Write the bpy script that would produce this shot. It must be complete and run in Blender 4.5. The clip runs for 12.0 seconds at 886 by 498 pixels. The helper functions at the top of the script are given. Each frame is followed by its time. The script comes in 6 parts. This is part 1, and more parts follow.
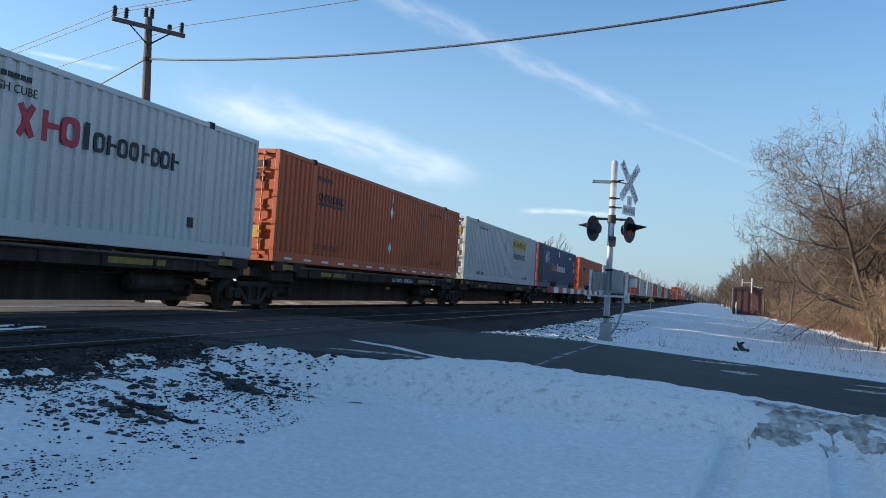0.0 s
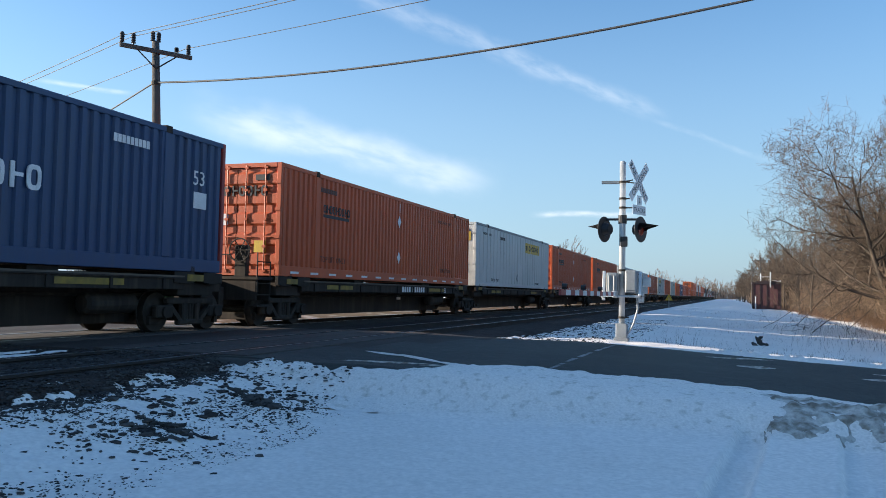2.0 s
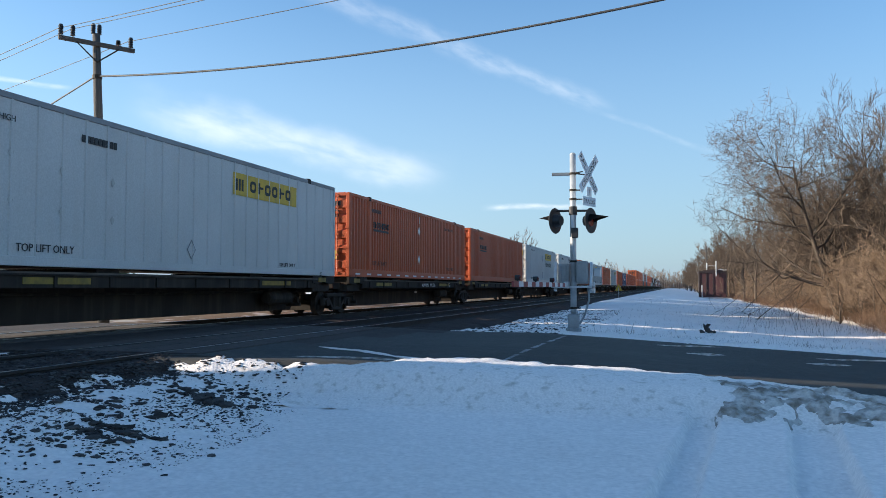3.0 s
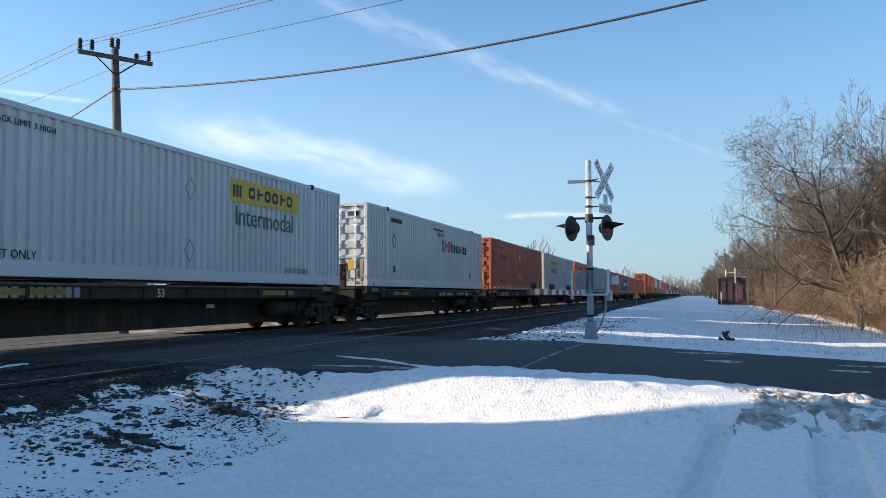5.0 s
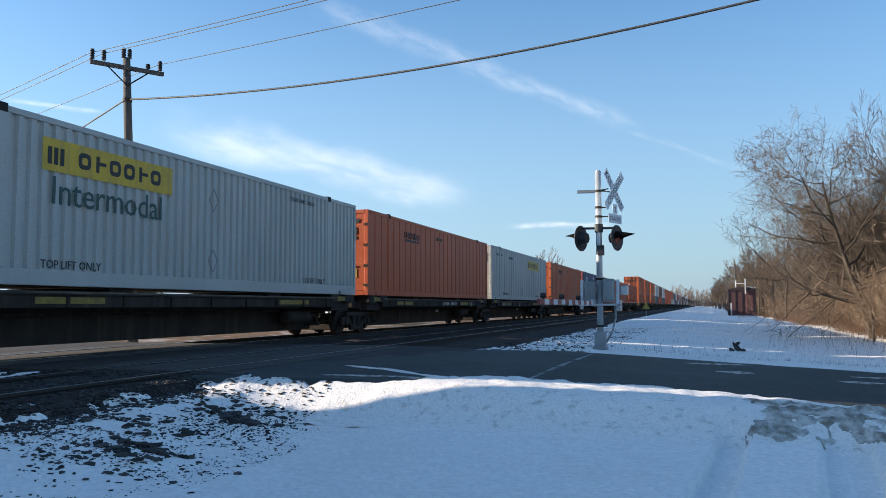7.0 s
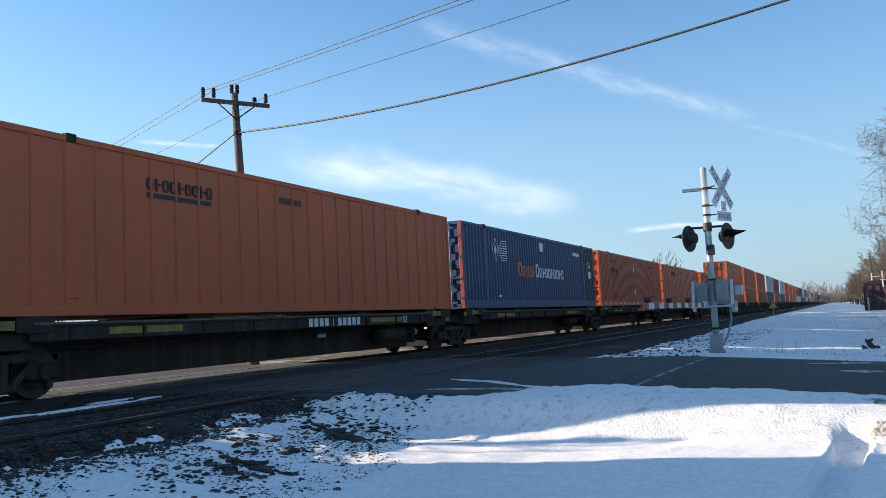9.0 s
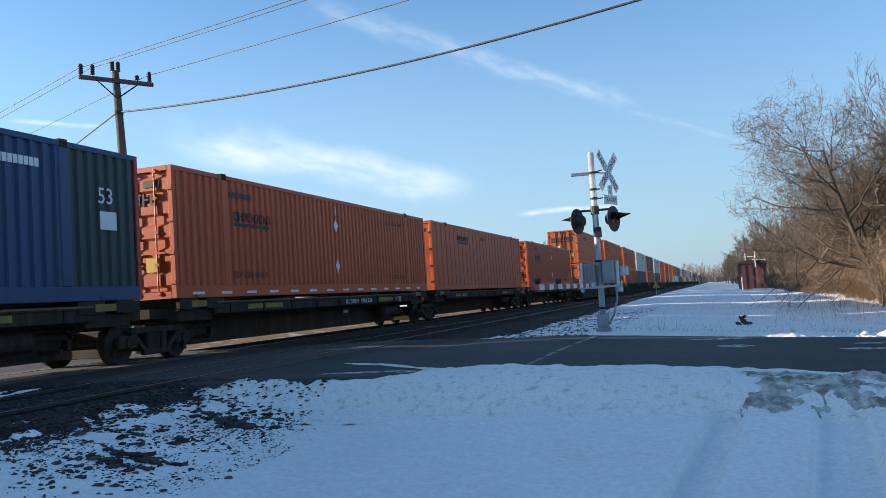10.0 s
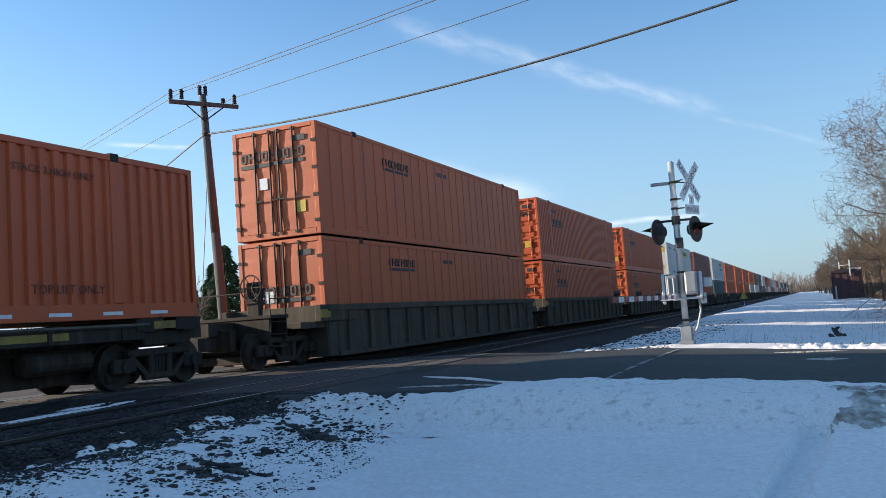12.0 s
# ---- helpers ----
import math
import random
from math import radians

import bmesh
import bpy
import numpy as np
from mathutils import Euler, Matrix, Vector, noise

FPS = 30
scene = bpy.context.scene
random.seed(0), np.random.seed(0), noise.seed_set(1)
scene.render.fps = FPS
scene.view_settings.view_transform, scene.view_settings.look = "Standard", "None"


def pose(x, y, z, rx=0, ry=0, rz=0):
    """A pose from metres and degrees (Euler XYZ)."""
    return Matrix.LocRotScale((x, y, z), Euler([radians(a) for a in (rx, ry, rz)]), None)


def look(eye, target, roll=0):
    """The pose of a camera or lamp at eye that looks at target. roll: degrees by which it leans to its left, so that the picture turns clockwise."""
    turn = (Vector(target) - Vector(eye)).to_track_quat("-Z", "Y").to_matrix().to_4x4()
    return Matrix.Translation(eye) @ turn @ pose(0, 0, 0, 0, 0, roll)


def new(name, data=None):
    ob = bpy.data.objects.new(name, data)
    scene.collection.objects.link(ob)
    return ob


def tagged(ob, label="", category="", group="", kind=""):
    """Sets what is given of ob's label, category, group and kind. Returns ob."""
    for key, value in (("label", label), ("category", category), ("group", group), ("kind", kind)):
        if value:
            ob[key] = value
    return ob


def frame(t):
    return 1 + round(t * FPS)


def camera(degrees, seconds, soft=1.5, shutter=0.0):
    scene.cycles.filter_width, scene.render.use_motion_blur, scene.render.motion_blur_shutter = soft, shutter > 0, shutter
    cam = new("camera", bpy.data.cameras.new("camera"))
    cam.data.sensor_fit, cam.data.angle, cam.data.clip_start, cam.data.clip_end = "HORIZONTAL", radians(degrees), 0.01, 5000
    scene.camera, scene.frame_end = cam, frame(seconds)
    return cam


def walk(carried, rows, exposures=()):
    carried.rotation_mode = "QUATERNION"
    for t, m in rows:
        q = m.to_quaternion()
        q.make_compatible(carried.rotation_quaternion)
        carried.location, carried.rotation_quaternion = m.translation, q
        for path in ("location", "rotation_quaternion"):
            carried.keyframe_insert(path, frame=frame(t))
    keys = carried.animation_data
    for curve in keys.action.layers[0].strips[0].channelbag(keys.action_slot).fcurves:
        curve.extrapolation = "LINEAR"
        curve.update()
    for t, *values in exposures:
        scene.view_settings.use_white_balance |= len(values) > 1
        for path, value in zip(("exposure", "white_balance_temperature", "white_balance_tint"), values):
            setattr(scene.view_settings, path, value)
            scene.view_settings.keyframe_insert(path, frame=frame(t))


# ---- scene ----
# x runs along the road (to the right), y along the railway (away), z up; the rail heads lie at 0.94 m.
cam = camera(56.77, 12.0, soft=0.8)
PATH = [
    (0, pose(-0.223, 0.030, 1.871, 92.53, -3.62, 17.74)),
    (0.5, pose(-0.157, -0.043, 1.914, 94.57, -2.23, 18.23)),
    (1, pose(-0.111, -0.026, 1.874, 94.86, -1.21, 17.63)),
    (1.5, pose(-0.011, -0.069, 1.855, 94.17, -1.11, 19.23)),
    (2, pose(-0.120, -0.039, 1.871, 93.04, -1.09, 18.95)),
    (2.5, pose(-0.160, -0.061, 1.822, 92.50, 0.00, 15.08)),
    (3, pose(-0.149, 0.007, 1.861, 92.65, -0.07, 15.62)),
    (4.8, pose(-0.127, 0.011, 1.857, 93.35, 0.63, 16.54)),
    (5, pose(-0.123, 0.006, 1.851, 93.28, 0.31, 16.83)),
    (5.5, pose(-0.127, 0.005, 1.850, 93.54, 0.44, 17.01)),
    (6, pose(-0.135, 0.001, 1.844, 93.74, 0.30, 16.75)),
    (6.5, pose(-0.106, -0.020, 1.860, 93.88, 0.26, 17.23)),
    (7, pose(-0.141, 0.012, 1.845, 93.98, 0.15, 17.43)),
    (7.2, pose(-0.129, 0.012, 1.855, 93.55, -0.30, 16.88)),
    (8.8, pose(0.115, 0.109, 1.826, 94.61, 2.28, 28.36)),
    (9, pose(0.111, 0.116, 1.834, 95.04, 2.86, 25.63)),
    (9.5, pose(0.096, 0.127, 1.832, 93.75, 3.33, 20.76)),
    (10, pose(0.118, 0.125, 1.827, 93.48, 3.77, 18.30)),
    (10.5, pose(0.153, 0.120, 1.824, 93.86, 4.77, 19.65)),
    (11, pose(0.207, 0.067, 1.846, 93.95, 4.12, 22.06)),
    (11.5, pose(0.153, 0.117, 1.817, 93.90, 4.31, 23.11)),
    (12, pose(0.182, 0.072, 1.836, 94.76, 4.15, 23.92)),
]
walk(cam, PATH, exposures=[(0.0, 0.97), (1.0, 1.04), (5.0, 1.04), (6.0, 1.0), (9.0, 1.05), (12.0, 1.03)])

# ---- light ----
SUN_EL, SUN_ROT = radians(14.5), math.atan2(-1.0, -0.255)
TO_SUN = Vector((math.sin(SUN_ROT) * math.cos(SUN_EL), math.cos(SUN_ROT) * math.cos(SUN_EL), math.sin(SUN_EL)))

world = bpy.data.worlds.new("world")
scene.world = world
world.use_nodes = True
wn, wl = world.node_tree.nodes, world.node_tree.links
wn.clear()


def sky_dir(az, el):
    az, el = radians(az), radians(el)
    return Vector((-math.sin(az) * math.cos(el), math.cos(az) * math.cos(el), math.sin(el)))


def wmath(op, a, b=None, clamp=False):
    n = wn.new("ShaderNodeMath")
    n.operation, n.use_clamp = op, clamp
    for i, v in enumerate((a, b)):
        if v is None:
            continue
        if isinstance(v, (int, float)):
            n.inputs[i].default_value = v
        else:
            wl.new(v, n.inputs[i])
    return n.outputs[0]


def wdot(vec, v):
    n = wn.new("ShaderNodeVectorMath")
    n.operation = "DOT_PRODUCT"
    wl.new(vec, n.inputs[0])
    n.inputs[1].default_value = v
    return n.outputs["Value"]


def wrange(v, a, b, c=0.0, d=1.0):
    n = wn.new("ShaderNodeMapRange")
    n.interpolation_type = "SMOOTHSTEP"
    wl.new(v, n.inputs[0])
    for i, k in enumerate((a, b, c, d)):
        n.inputs[i + 1].default_value = k
    return n.outputs[0]


sky = wn.new("ShaderNodeTexSky")
sky.sky_type, sky.sun_disc = "NISHITA", False
sky.sun_elevation, sky.sun_rotation = SUN_EL, SUN_ROT
sky.air_density, sky.dust_density, sky.ozone_density = 1.0, 0.8, 3.0
coord = wn.new("ShaderNodeTexCoord").outputs["Generated"]


def cloud_band(a, b, width, soft, strength, scale, stretch):
    """A streak of thin cloud along the great circle from a to b (azimuth, elevation)."""
    da, db = sky_dir(*a), sky_dir(*b)
    n = da.cross(db).normalized()
    along = (db - da).normalized()
    mid = (da + db) / 2
    half = (db - da).length / 2
    wob = wn.new("ShaderNodeTexNoise")
    wob.inputs["Scale"].default_value = scale
    wob.inputs["Detail"].default_value = 6
    wl.new(coord, wob.inputs["Vector"])
    shift = wmath("MULTIPLY", wmath("SUBTRACT", wob.outputs[0], 0.5), width * 2.2)
    across = wmath("ABSOLUTE", wmath("ADD", wdot(coord, n), shift))
    band = wrange(across, width * soft, width, 1.0, 0.0)
    rest = wmath("ABSOLUTE", wmath("SUBTRACT", wdot(coord, along), mid.dot(along)))
    ends = wrange(rest, half * 0.55, half * 1.05, 1.0, 0.0)
    grid = wn.new("ShaderNodeCombineXYZ")
    wl.new(wmath("MULTIPLY", wdot(coord, along), scale * stretch), grid.inputs[0])
    wl.new(wmath("MULTIPLY", wdot(coord, n), scale * stretch * 3), grid.inputs[1])
    fine = wn.new("ShaderNodeTexNoise")
    fine.inputs["Scale"].default_value, fine.inputs["Detail"].default_value, fine.inputs["Roughness"].default_value = 1.0, 5, 0.52
    wl.new(grid.outputs[0], fine.inputs["Vector"])
    body = wrange(fine.outputs[0], 0.2, 0.75)
    return wmath("MULTIPLY", wmath("MULTIPLY", band, ends), wmath("MULTIPLY", body, strength))


clouds = [cloud_band((27.0, 20.8), (13.0, 15.8), 0.018, 0.0, 0.17, 10, 2.5),
          cloud_band((17.0, 17.2), (3.6, 11.8), 0.017, 0.0, 0.20, 12, 2.5),
          cloud_band((5.5, 12.2), (-3.5, 8.6), 0.005, 0.0, 0.09, 18, 2.5),
          cloud_band((37.0, 12.2), (15.0, 7.4), 0.032, 0.0, 0.46, 7, 1.5),
          cloud_band((34.0, 10.6), (20.0, 8.2), 0.016, 0.0, 0.36, 9, 1.5),
          cloud_band((13.0, 5.6), (5.5, 5.5), 0.005, 0.0, 0.5, 14, 2.0),
          cloud_band((46.0, 12.7), (40.0, 12.5), 0.004, 0.0, 0.45, 12, 2.0)]
total = clouds[0]
for c in clouds[1:]:
    total = wmath("MAXIMUM", total, c)
veil = wn.new("ShaderNodeMix")
veil.data_type = "RGBA"
wl.new(total, veil.inputs["Factor"])
haze = wn.new("ShaderNodeMix")
haze.data_type = "RGBA"
wl.new(wrange(wdot(coord, (0, 0, 1)), -0.02, 0.42, 0.72, 0.0), haze.inputs["Factor"])
tint = wn.new("ShaderNodeMix")
tint.data_type, tint.blend_type = "RGBA", "MULTIPLY"
tint.inputs["Factor"].default_value = 1.0
wl.new(sky.outputs[0], tint.inputs[6])
tint.inputs[7].default_value = (0.81, 1.03, 1.14, 1)
wl.new(tint.outputs[2], haze.inputs[6])
glow = wn.new("ShaderNodeVectorMath")
glow.operation = "SCALE"
glow.inputs[0].default_value = (2.15, 2.95, 3.85)
wl.new(wrange(wdot(coord, TO_SUN), -0.5, 0.6, 0.83, 1.2), glow.inputs["Scale"])
wl.new(glow.outputs[0], haze.inputs[7])
wl.new(haze.outputs[2], veil.inputs[6])
veil.inputs[7].default_value = (6.4, 6.5, 6.6, 1)
back = wn.new("ShaderNodeBackground")
back.inputs["Strength"].default_value = 0.109
wl.new(veil.outputs[2], back.inputs[0])
wl.new(back.outputs[0], wn.new("ShaderNodeOutputWorld").inputs[0])

sun = new("sun", bpy.data.lights.new("sun", "SUN"))
sun.data.energy, sun.data.angle, sun.data.color = 5.0, radians(0.5), (1.0, 0.88, 0.73)
sun.matrix_world = look((0, 0, 40), Vector((0, 0, 40)) - TO_SUN)

# ---- materials ----
def mat(name, a, b=None, rough=0.7, metal=0.0, scale=3.0, fine=40.0, bump=0.0, dirt=None, dirt_amount=0.0, stretch=(1, 1, 1), island=0.0, lo=0.35, hi=0.7, spec=0.5):
    """Two tones mixed by coarse noise, grain by fine noise, optional dirt in streaks."""
    m = bpy.data.materials.new(name)
    m.use_nodes = True
    nt = m.node_tree
    ns, ln = nt.nodes, nt.links
    p = ns["Principled BSDF"]
    b = b or tuple(c * 0.82 for c in a)
    tc = ns.new("ShaderNodeTexCoord")
    mp = ns.new("ShaderNodeMapping")
    mp.inputs["Scale"].default_value = stretch
    ln.new(tc.outputs["Object"], mp.inputs[0])

    def tex(sc, detail):
        n = ns.new("ShaderNodeTexNoise")
        n.inputs["Scale"].default_value, n.inputs["Detail"].default_value = sc, detail
        ln.new(mp.outputs[0], n.inputs["Vector"])
        return n.outputs[0]

    def rng(v, x0, x1, y0, y1):
        n = ns.new("ShaderNodeMapRange")
        ln.new(v, n.inputs[0])
        for i, k in enumerate((x0, x1, y0, y1)):
            n.inputs[i + 1].default_value = k
        return n.outputs[0]

    def mix(f, c0, c1, blend="MIX"):
        n = ns.new("ShaderNodeMix")
        n.data_type, n.blend_type = "RGBA", blend
        for sock, v in ((n.inputs["Factor"], f), (n.inputs[6], c0), (n.inputs[7], c1)):
            if isinstance(v, (float, int)):
                sock.default_value = v
            elif isinstance(v, tuple):
                sock.default_value = (*v[:3], 1)
            else:
                ln.new(v, sock)
        return n.outputs[2]

    coarse, grain = tex(scale, 5), tex(fine, 4)
    col = mix(rng(coarse, lo, hi, 0, 1), tuple(a), tuple(b))
    g = ns.new("ShaderNodeCombineColor")
    gv = rng(grain, 0.25, 0.75, 0.86, 1.1)
    for i in range(3):
        ln.new(gv, g.inputs[i])
    col = mix(1.0, col, g.outputs[0], "MULTIPLY")
    if dirt:
        mp2 = ns.new("ShaderNodeMapping")
        mp2.inputs["Scale"].default_value = (6, 6, 0.5)
        ln.new(tc.outputs["Object"], mp2.inputs[0])
        dn = ns.new("ShaderNodeTexNoise")
        dn.inputs["Scale"].default_value, dn.inputs["Detail"].default_value = 1.0, 6
        ln.new(mp2.outputs[0], dn.inputs["Vector"])
        col = mix(rng(dn.outputs[0], 0.48, 0.78, 0.0, dirt_amount), col, tuple(dirt))
    if island:
        gi = ns.new("ShaderNodeNewGeometry")
        iv = rng(gi.outputs["Random Per Island"], 0, 1, 1 - island, 1 + island)
        h = ns.new("ShaderNodeCombineColor")
        for i in range(3):
            ln.new(iv, h.inputs[i])
        col = mix(1.0, col, h.outputs[0], "MULTIPLY")
    ln.new(col, p.inputs["Base Color"])
    ln.new(rng(grain, 0.2, 0.8, max(rough - 0.1, 0.02), min(rough + 0.1, 1)), p.inputs["Roughness"])
    p.inputs["Metallic"].default_value = metal
    p.inputs["Specular IOR Level"].default_value = spec
    if bump:
        bn = ns.new("ShaderNodeBump")
        bn.inputs["Strength"].default_value, bn.inputs["Distance"].default_value = 1.0, bump
        ln.new(grain, bn.inputs["Height"])
        ln.new(bn.outputs[0], p.inputs["Normal"])
    return m


SNOW = mat("snow", (0.95, 0.875, 0.815), (0.89, 0.82, 0.76), 0.75, scale=0.5, fine=20, bump=0.003, lo=0.4, hi=0.65, spec=0.2)
DIRTYSNOW = mat("dirty_snow", (0.93, 0.86, 0.80), (0.60, 0.545, 0.475), 0.8, scale=9.0, fine=34, bump=0.012, lo=0.55, hi=0.78, spec=0.2)
SLUSH = mat("slush", (0.70, 0.65, 0.59), (0.25, 0.205, 0.16), 0.8, scale=6.5, fine=18, bump=0.06, lo=0.40, hi=0.64)
ASPHALT = mat("asphalt", (0.034, 0.034, 0.030), (0.054, 0.053, 0.046), 0.72, scale=0.5, fine=60, bump=0.006, stretch=(0.35, 1.4, 1), dirt=(0.10, 0.10, 0.092), dirt_amount=0.45, spec=0.3)
CROSSING = mat("dusty_crossing_asphalt", (0.042, 0.033, 0.030), (0.066, 0.053, 0.046), 0.8, scale=0.9, fine=50, bump=0.008, stretch=(1.4, 0.35, 1), dirt=(0.10, 0.085, 0.075), dirt_amount=0.4, spec=0.2)
BALLAST = mat("ballast", (0.044, 0.034, 0.031), (0.076, 0.060, 0.053), 0.95, scale=1.2, fine=22, bump=0.05, spec=0.15)
STONE = mat("stone", (0.045, 0.042, 0.042), (0.085, 0.078, 0.072), 0.95, scale=5, fine=40, bump=0.01, island=0.45, spec=0.15)
DRYGRASS = mat("dry_grass", (0.27, 0.185, 0.10), (0.16, 0.11, 0.065), 0.9, scale=0.7, fine=20, island=0.4, spec=0.1)
RAIL = mat("rail_steel", (0.020, 0.016, 0.014), (0.034, 0.027, 0.023), 0.8, 0.0, scale=4, fine=60)
RAILTOP = mat("rail_head", (0.45, 0.45, 0.46), None, 0.3, 1.0, scale=4, fine=80)
TIE = mat("tie_wood", (0.048, 0.037, 0.032), (0.078, 0.061, 0.052), 0.9, scale=6, fine=50, bump=0.01)
ORANGE = mat("orange_paint", (0.49, 0.083, 0.018), (0.42, 0.071, 0.017), 0.5, scale=0.5, fine=30, dirt=(0.24, 0.072, 0.030), dirt_amount=0.35)
FADED = mat("sun_faded_orange_paint", (0.43, 0.098, 0.037), (0.36, 0.080, 0.030), 0.6, scale=0.5, fine=30, dirt=(0.24, 0.12, 0.07), dirt_amount=0.45)
ORANGE2 = mat("faded_orange_paint", (0.50, 0.098, 0.021), (0.43, 0.084, 0.020), 0.55, scale=0.5, fine=30, dirt=(0.20, 0.08, 0.045), dirt_amount=0.4)
WHITE = mat("white_paint", (0.54, 0.545, 0.53), (0.47, 0.475, 0.46), 0.5, scale=0.4, fine=30, dirt=(0.42, 0.40, 0.36), dirt_amount=0.3)
CREAM = mat("grey_white_paint", (0.43, 0.435, 0.41), (0.37, 0.375, 0.35), 0.5, scale=0.4, fine=30, dirt=(0.34, 0.31, 0.26), dirt_amount=0.4)
BLUE = mat("blue_paint", (0.015, 0.046, 0.128), (0.019, 0.052, 0.120), 0.5, scale=0.5, fine=30, dirt=(0.04, 0.055, 0.08), dirt_amount=0.4)
DARKGREEN = mat("dark_green_paint", (0.022, 0.042, 0.045), (0.028, 0.048, 0.046), 0.55, scale=0.6, fine=30, dirt=(0.05, 0.06, 0.06), dirt_amount=0.4)
TEAL = mat("dark_teal_paint", (0.03, 0.075, 0.09), None, 0.5, scale=0.6, fine=30, dirt=(0.07, 0.09, 0.1), dirt_amount=0.4)
BROWN = mat("brown_red_paint", (0.20, 0.065, 0.045), None, 0.55, scale=0.5, fine=30, dirt=(0.12, 0.06, 0.04), dirt_amount=0.4)
GREY = mat("grey_paint", (0.24, 0.25, 0.26), None, 0.55, scale=0.5, fine=30, dirt=(0.15, 0.14, 0.13), dirt_amount=0.4)
RUST = mat("rust_streak", (0.30, 0.17, 0.09), (0.42, 0.33, 0.24), 0.8, scale=6, fine=40)
REDTRIM = mat("red_trim", (0.34, 0.05, 0.04), None, 0.5, fine=30)
CARBLACK = mat("car_black", (0.027, 0.022, 0.019), (0.045, 0.036, 0.029), 0.75, scale=1.5, fine=25, dirt=(0.10, 0.078, 0.058), dirt_amount=0.5, spec=0.15)
CARGREY = mat("well_car_paint", (0.052, 0.045, 0.034), (0.078, 0.066, 0.050), 0.8, scale=1.2, fine=25, dirt=(0.15, 0.11, 0.075), dirt_amount=0.6, spec=0.2)
# Sill edge: the lit strip is put into the tan, broken by worn patches.
SILLTAN = mat("lit_worn_tan_flange", (0.13, 0.10, 0.075), (0.05, 0.04, 0.032), 0.8, scale=1.5, fine=25, stretch=(1, 1, 4))
STEEL = mat("worn_steel", (0.027, 0.022, 0.018), (0.046, 0.037, 0.029), 0.65, 0.0, scale=5, fine=50, spec=0.2)
YELLOW = mat("yellow_paint", (0.62, 0.40, 0.03), (0.5, 0.33, 0.04), 0.6, scale=3, fine=30, dirt=(0.2, 0.15, 0.08), dirt_amount=0.5)
DULLYELLOW = mat("dirty_yellow", (0.30, 0.20, 0.03), (0.16, 0.11, 0.03), 0.7, scale=4, fine=30)
BLACKINK = mat("black_marking", (0.02, 0.02, 0.022), None, 0.6)
BROWNINK = mat("dark_brown_marking", (0.09, 0.028, 0.018), None, 0.6)
WHITEINK = mat("white_marking", (0.70, 0.71, 0.72), None, 0.6)
REDINK = mat("red_marking", (0.45, 0.03, 0.05), None, 0.55)
GREENINK = mat("dark_green_marking", (0.02, 0.07, 0.06), None, 0.55)
ORANGEINK = mat("orange_marking", (0.60, 0.15, 0.04), None, 0.55)
GALV = mat("galvanised_steel", (0.55, 0.57, 0.58), (0.42, 0.44, 0.46), 0.42, 0.55, scale=5, fine=60)
SILVER = mat("aluminium_paint", (0.50, 0.52, 0.53), (0.38, 0.40, 0.41), 0.4, 0.3, scale=4, fine=60)
SIGNBLACK = mat("signal_black", (0.018, 0.018, 0.02), None, 0.5)
SIGNWHITE = mat("sign_white", (0.72, 0.73, 0.74), None, 0.5)
REDSTRIPE = mat("red_stripe", (0.27, 0.05, 0.045), None, 0.5)
LENS = mat("red_lens", (0.16, 0.012, 0.012), None, 0.15)
POLEWOOD = mat("pole_wood", (0.088, 0.081, 0.075), (0.054, 0.050, 0.047), 0.9, scale=3, fine=30, bump=0.01, stretch=(6, 6, 0.4))
WIRE = mat("black_wire", (0.018, 0.018, 0.02), (0.05, 0.05, 0.05), 0.6, scale=8)
BARK = mat("bark", (0.105, 0.080, 0.062), (0.066, 0.052, 0.042), 0.95, scale=2, fine=25, bump=0.02, spec=0.1)
TWIG = mat("twig", (0.135, 0.100, 0.074), (0.085, 0.065, 0.05), 0.95, scale=0.8, fine=10, island=0.35, spec=0.1)
# Lighter than TWIG; the paler tone is set for trees far off.
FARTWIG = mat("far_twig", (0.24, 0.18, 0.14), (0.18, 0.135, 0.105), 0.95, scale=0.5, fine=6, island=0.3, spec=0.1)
NEEDLE = mat("needles", (0.035, 0.06, 0.03), (0.06, 0.085, 0.04), 0.9, island=0.4, spec=0.1)
THICKET = mat("thicket", (0.25, 0.175, 0.118), (0.16, 0.115, 0.082), 0.95, scale=0.3, fine=8, island=0.4, spec=0.1)
BRUSH = mat("brush", (0.30, 0.19, 0.12), (0.19, 0.125, 0.082), 0.9, scale=0.35, fine=12, island=0.5, spec=0.1)
FADEDINK = mat("faded_marking", (0.26, 0.26, 0.26), None, 0.7)
LINE_PAINT = mat("worn_line_paint", (0.32, 0.33, 0.33), (0.12, 0.13, 0.13), 0.7, scale=3, fine=30)
VERGE = mat("verge", (0.17, 0.118, 0.07), (0.42, 0.37, 0.32), 0.9, scale=0.9, fine=12, bump=0.05, lo=0.56, hi=0.66, spec=0.1)
SHEDRED = mat("shed_red_brown", (0.085, 0.030, 0.029), (0.066, 0.025, 0.025), 0.6, scale=1, fine=30, dirt=(0.07, 0.03, 0.03), dirt_amount=0.4)
SHEDDARK = mat("shed_dark_trim", (0.035, 0.02, 0.02), None, 0.6)
GRAYBOX = mat("mechanism_paint", (0.29, 0.31, 0.32), (0.21, 0.225, 0.235), 0.5, 0.2, scale=3, fine=40)


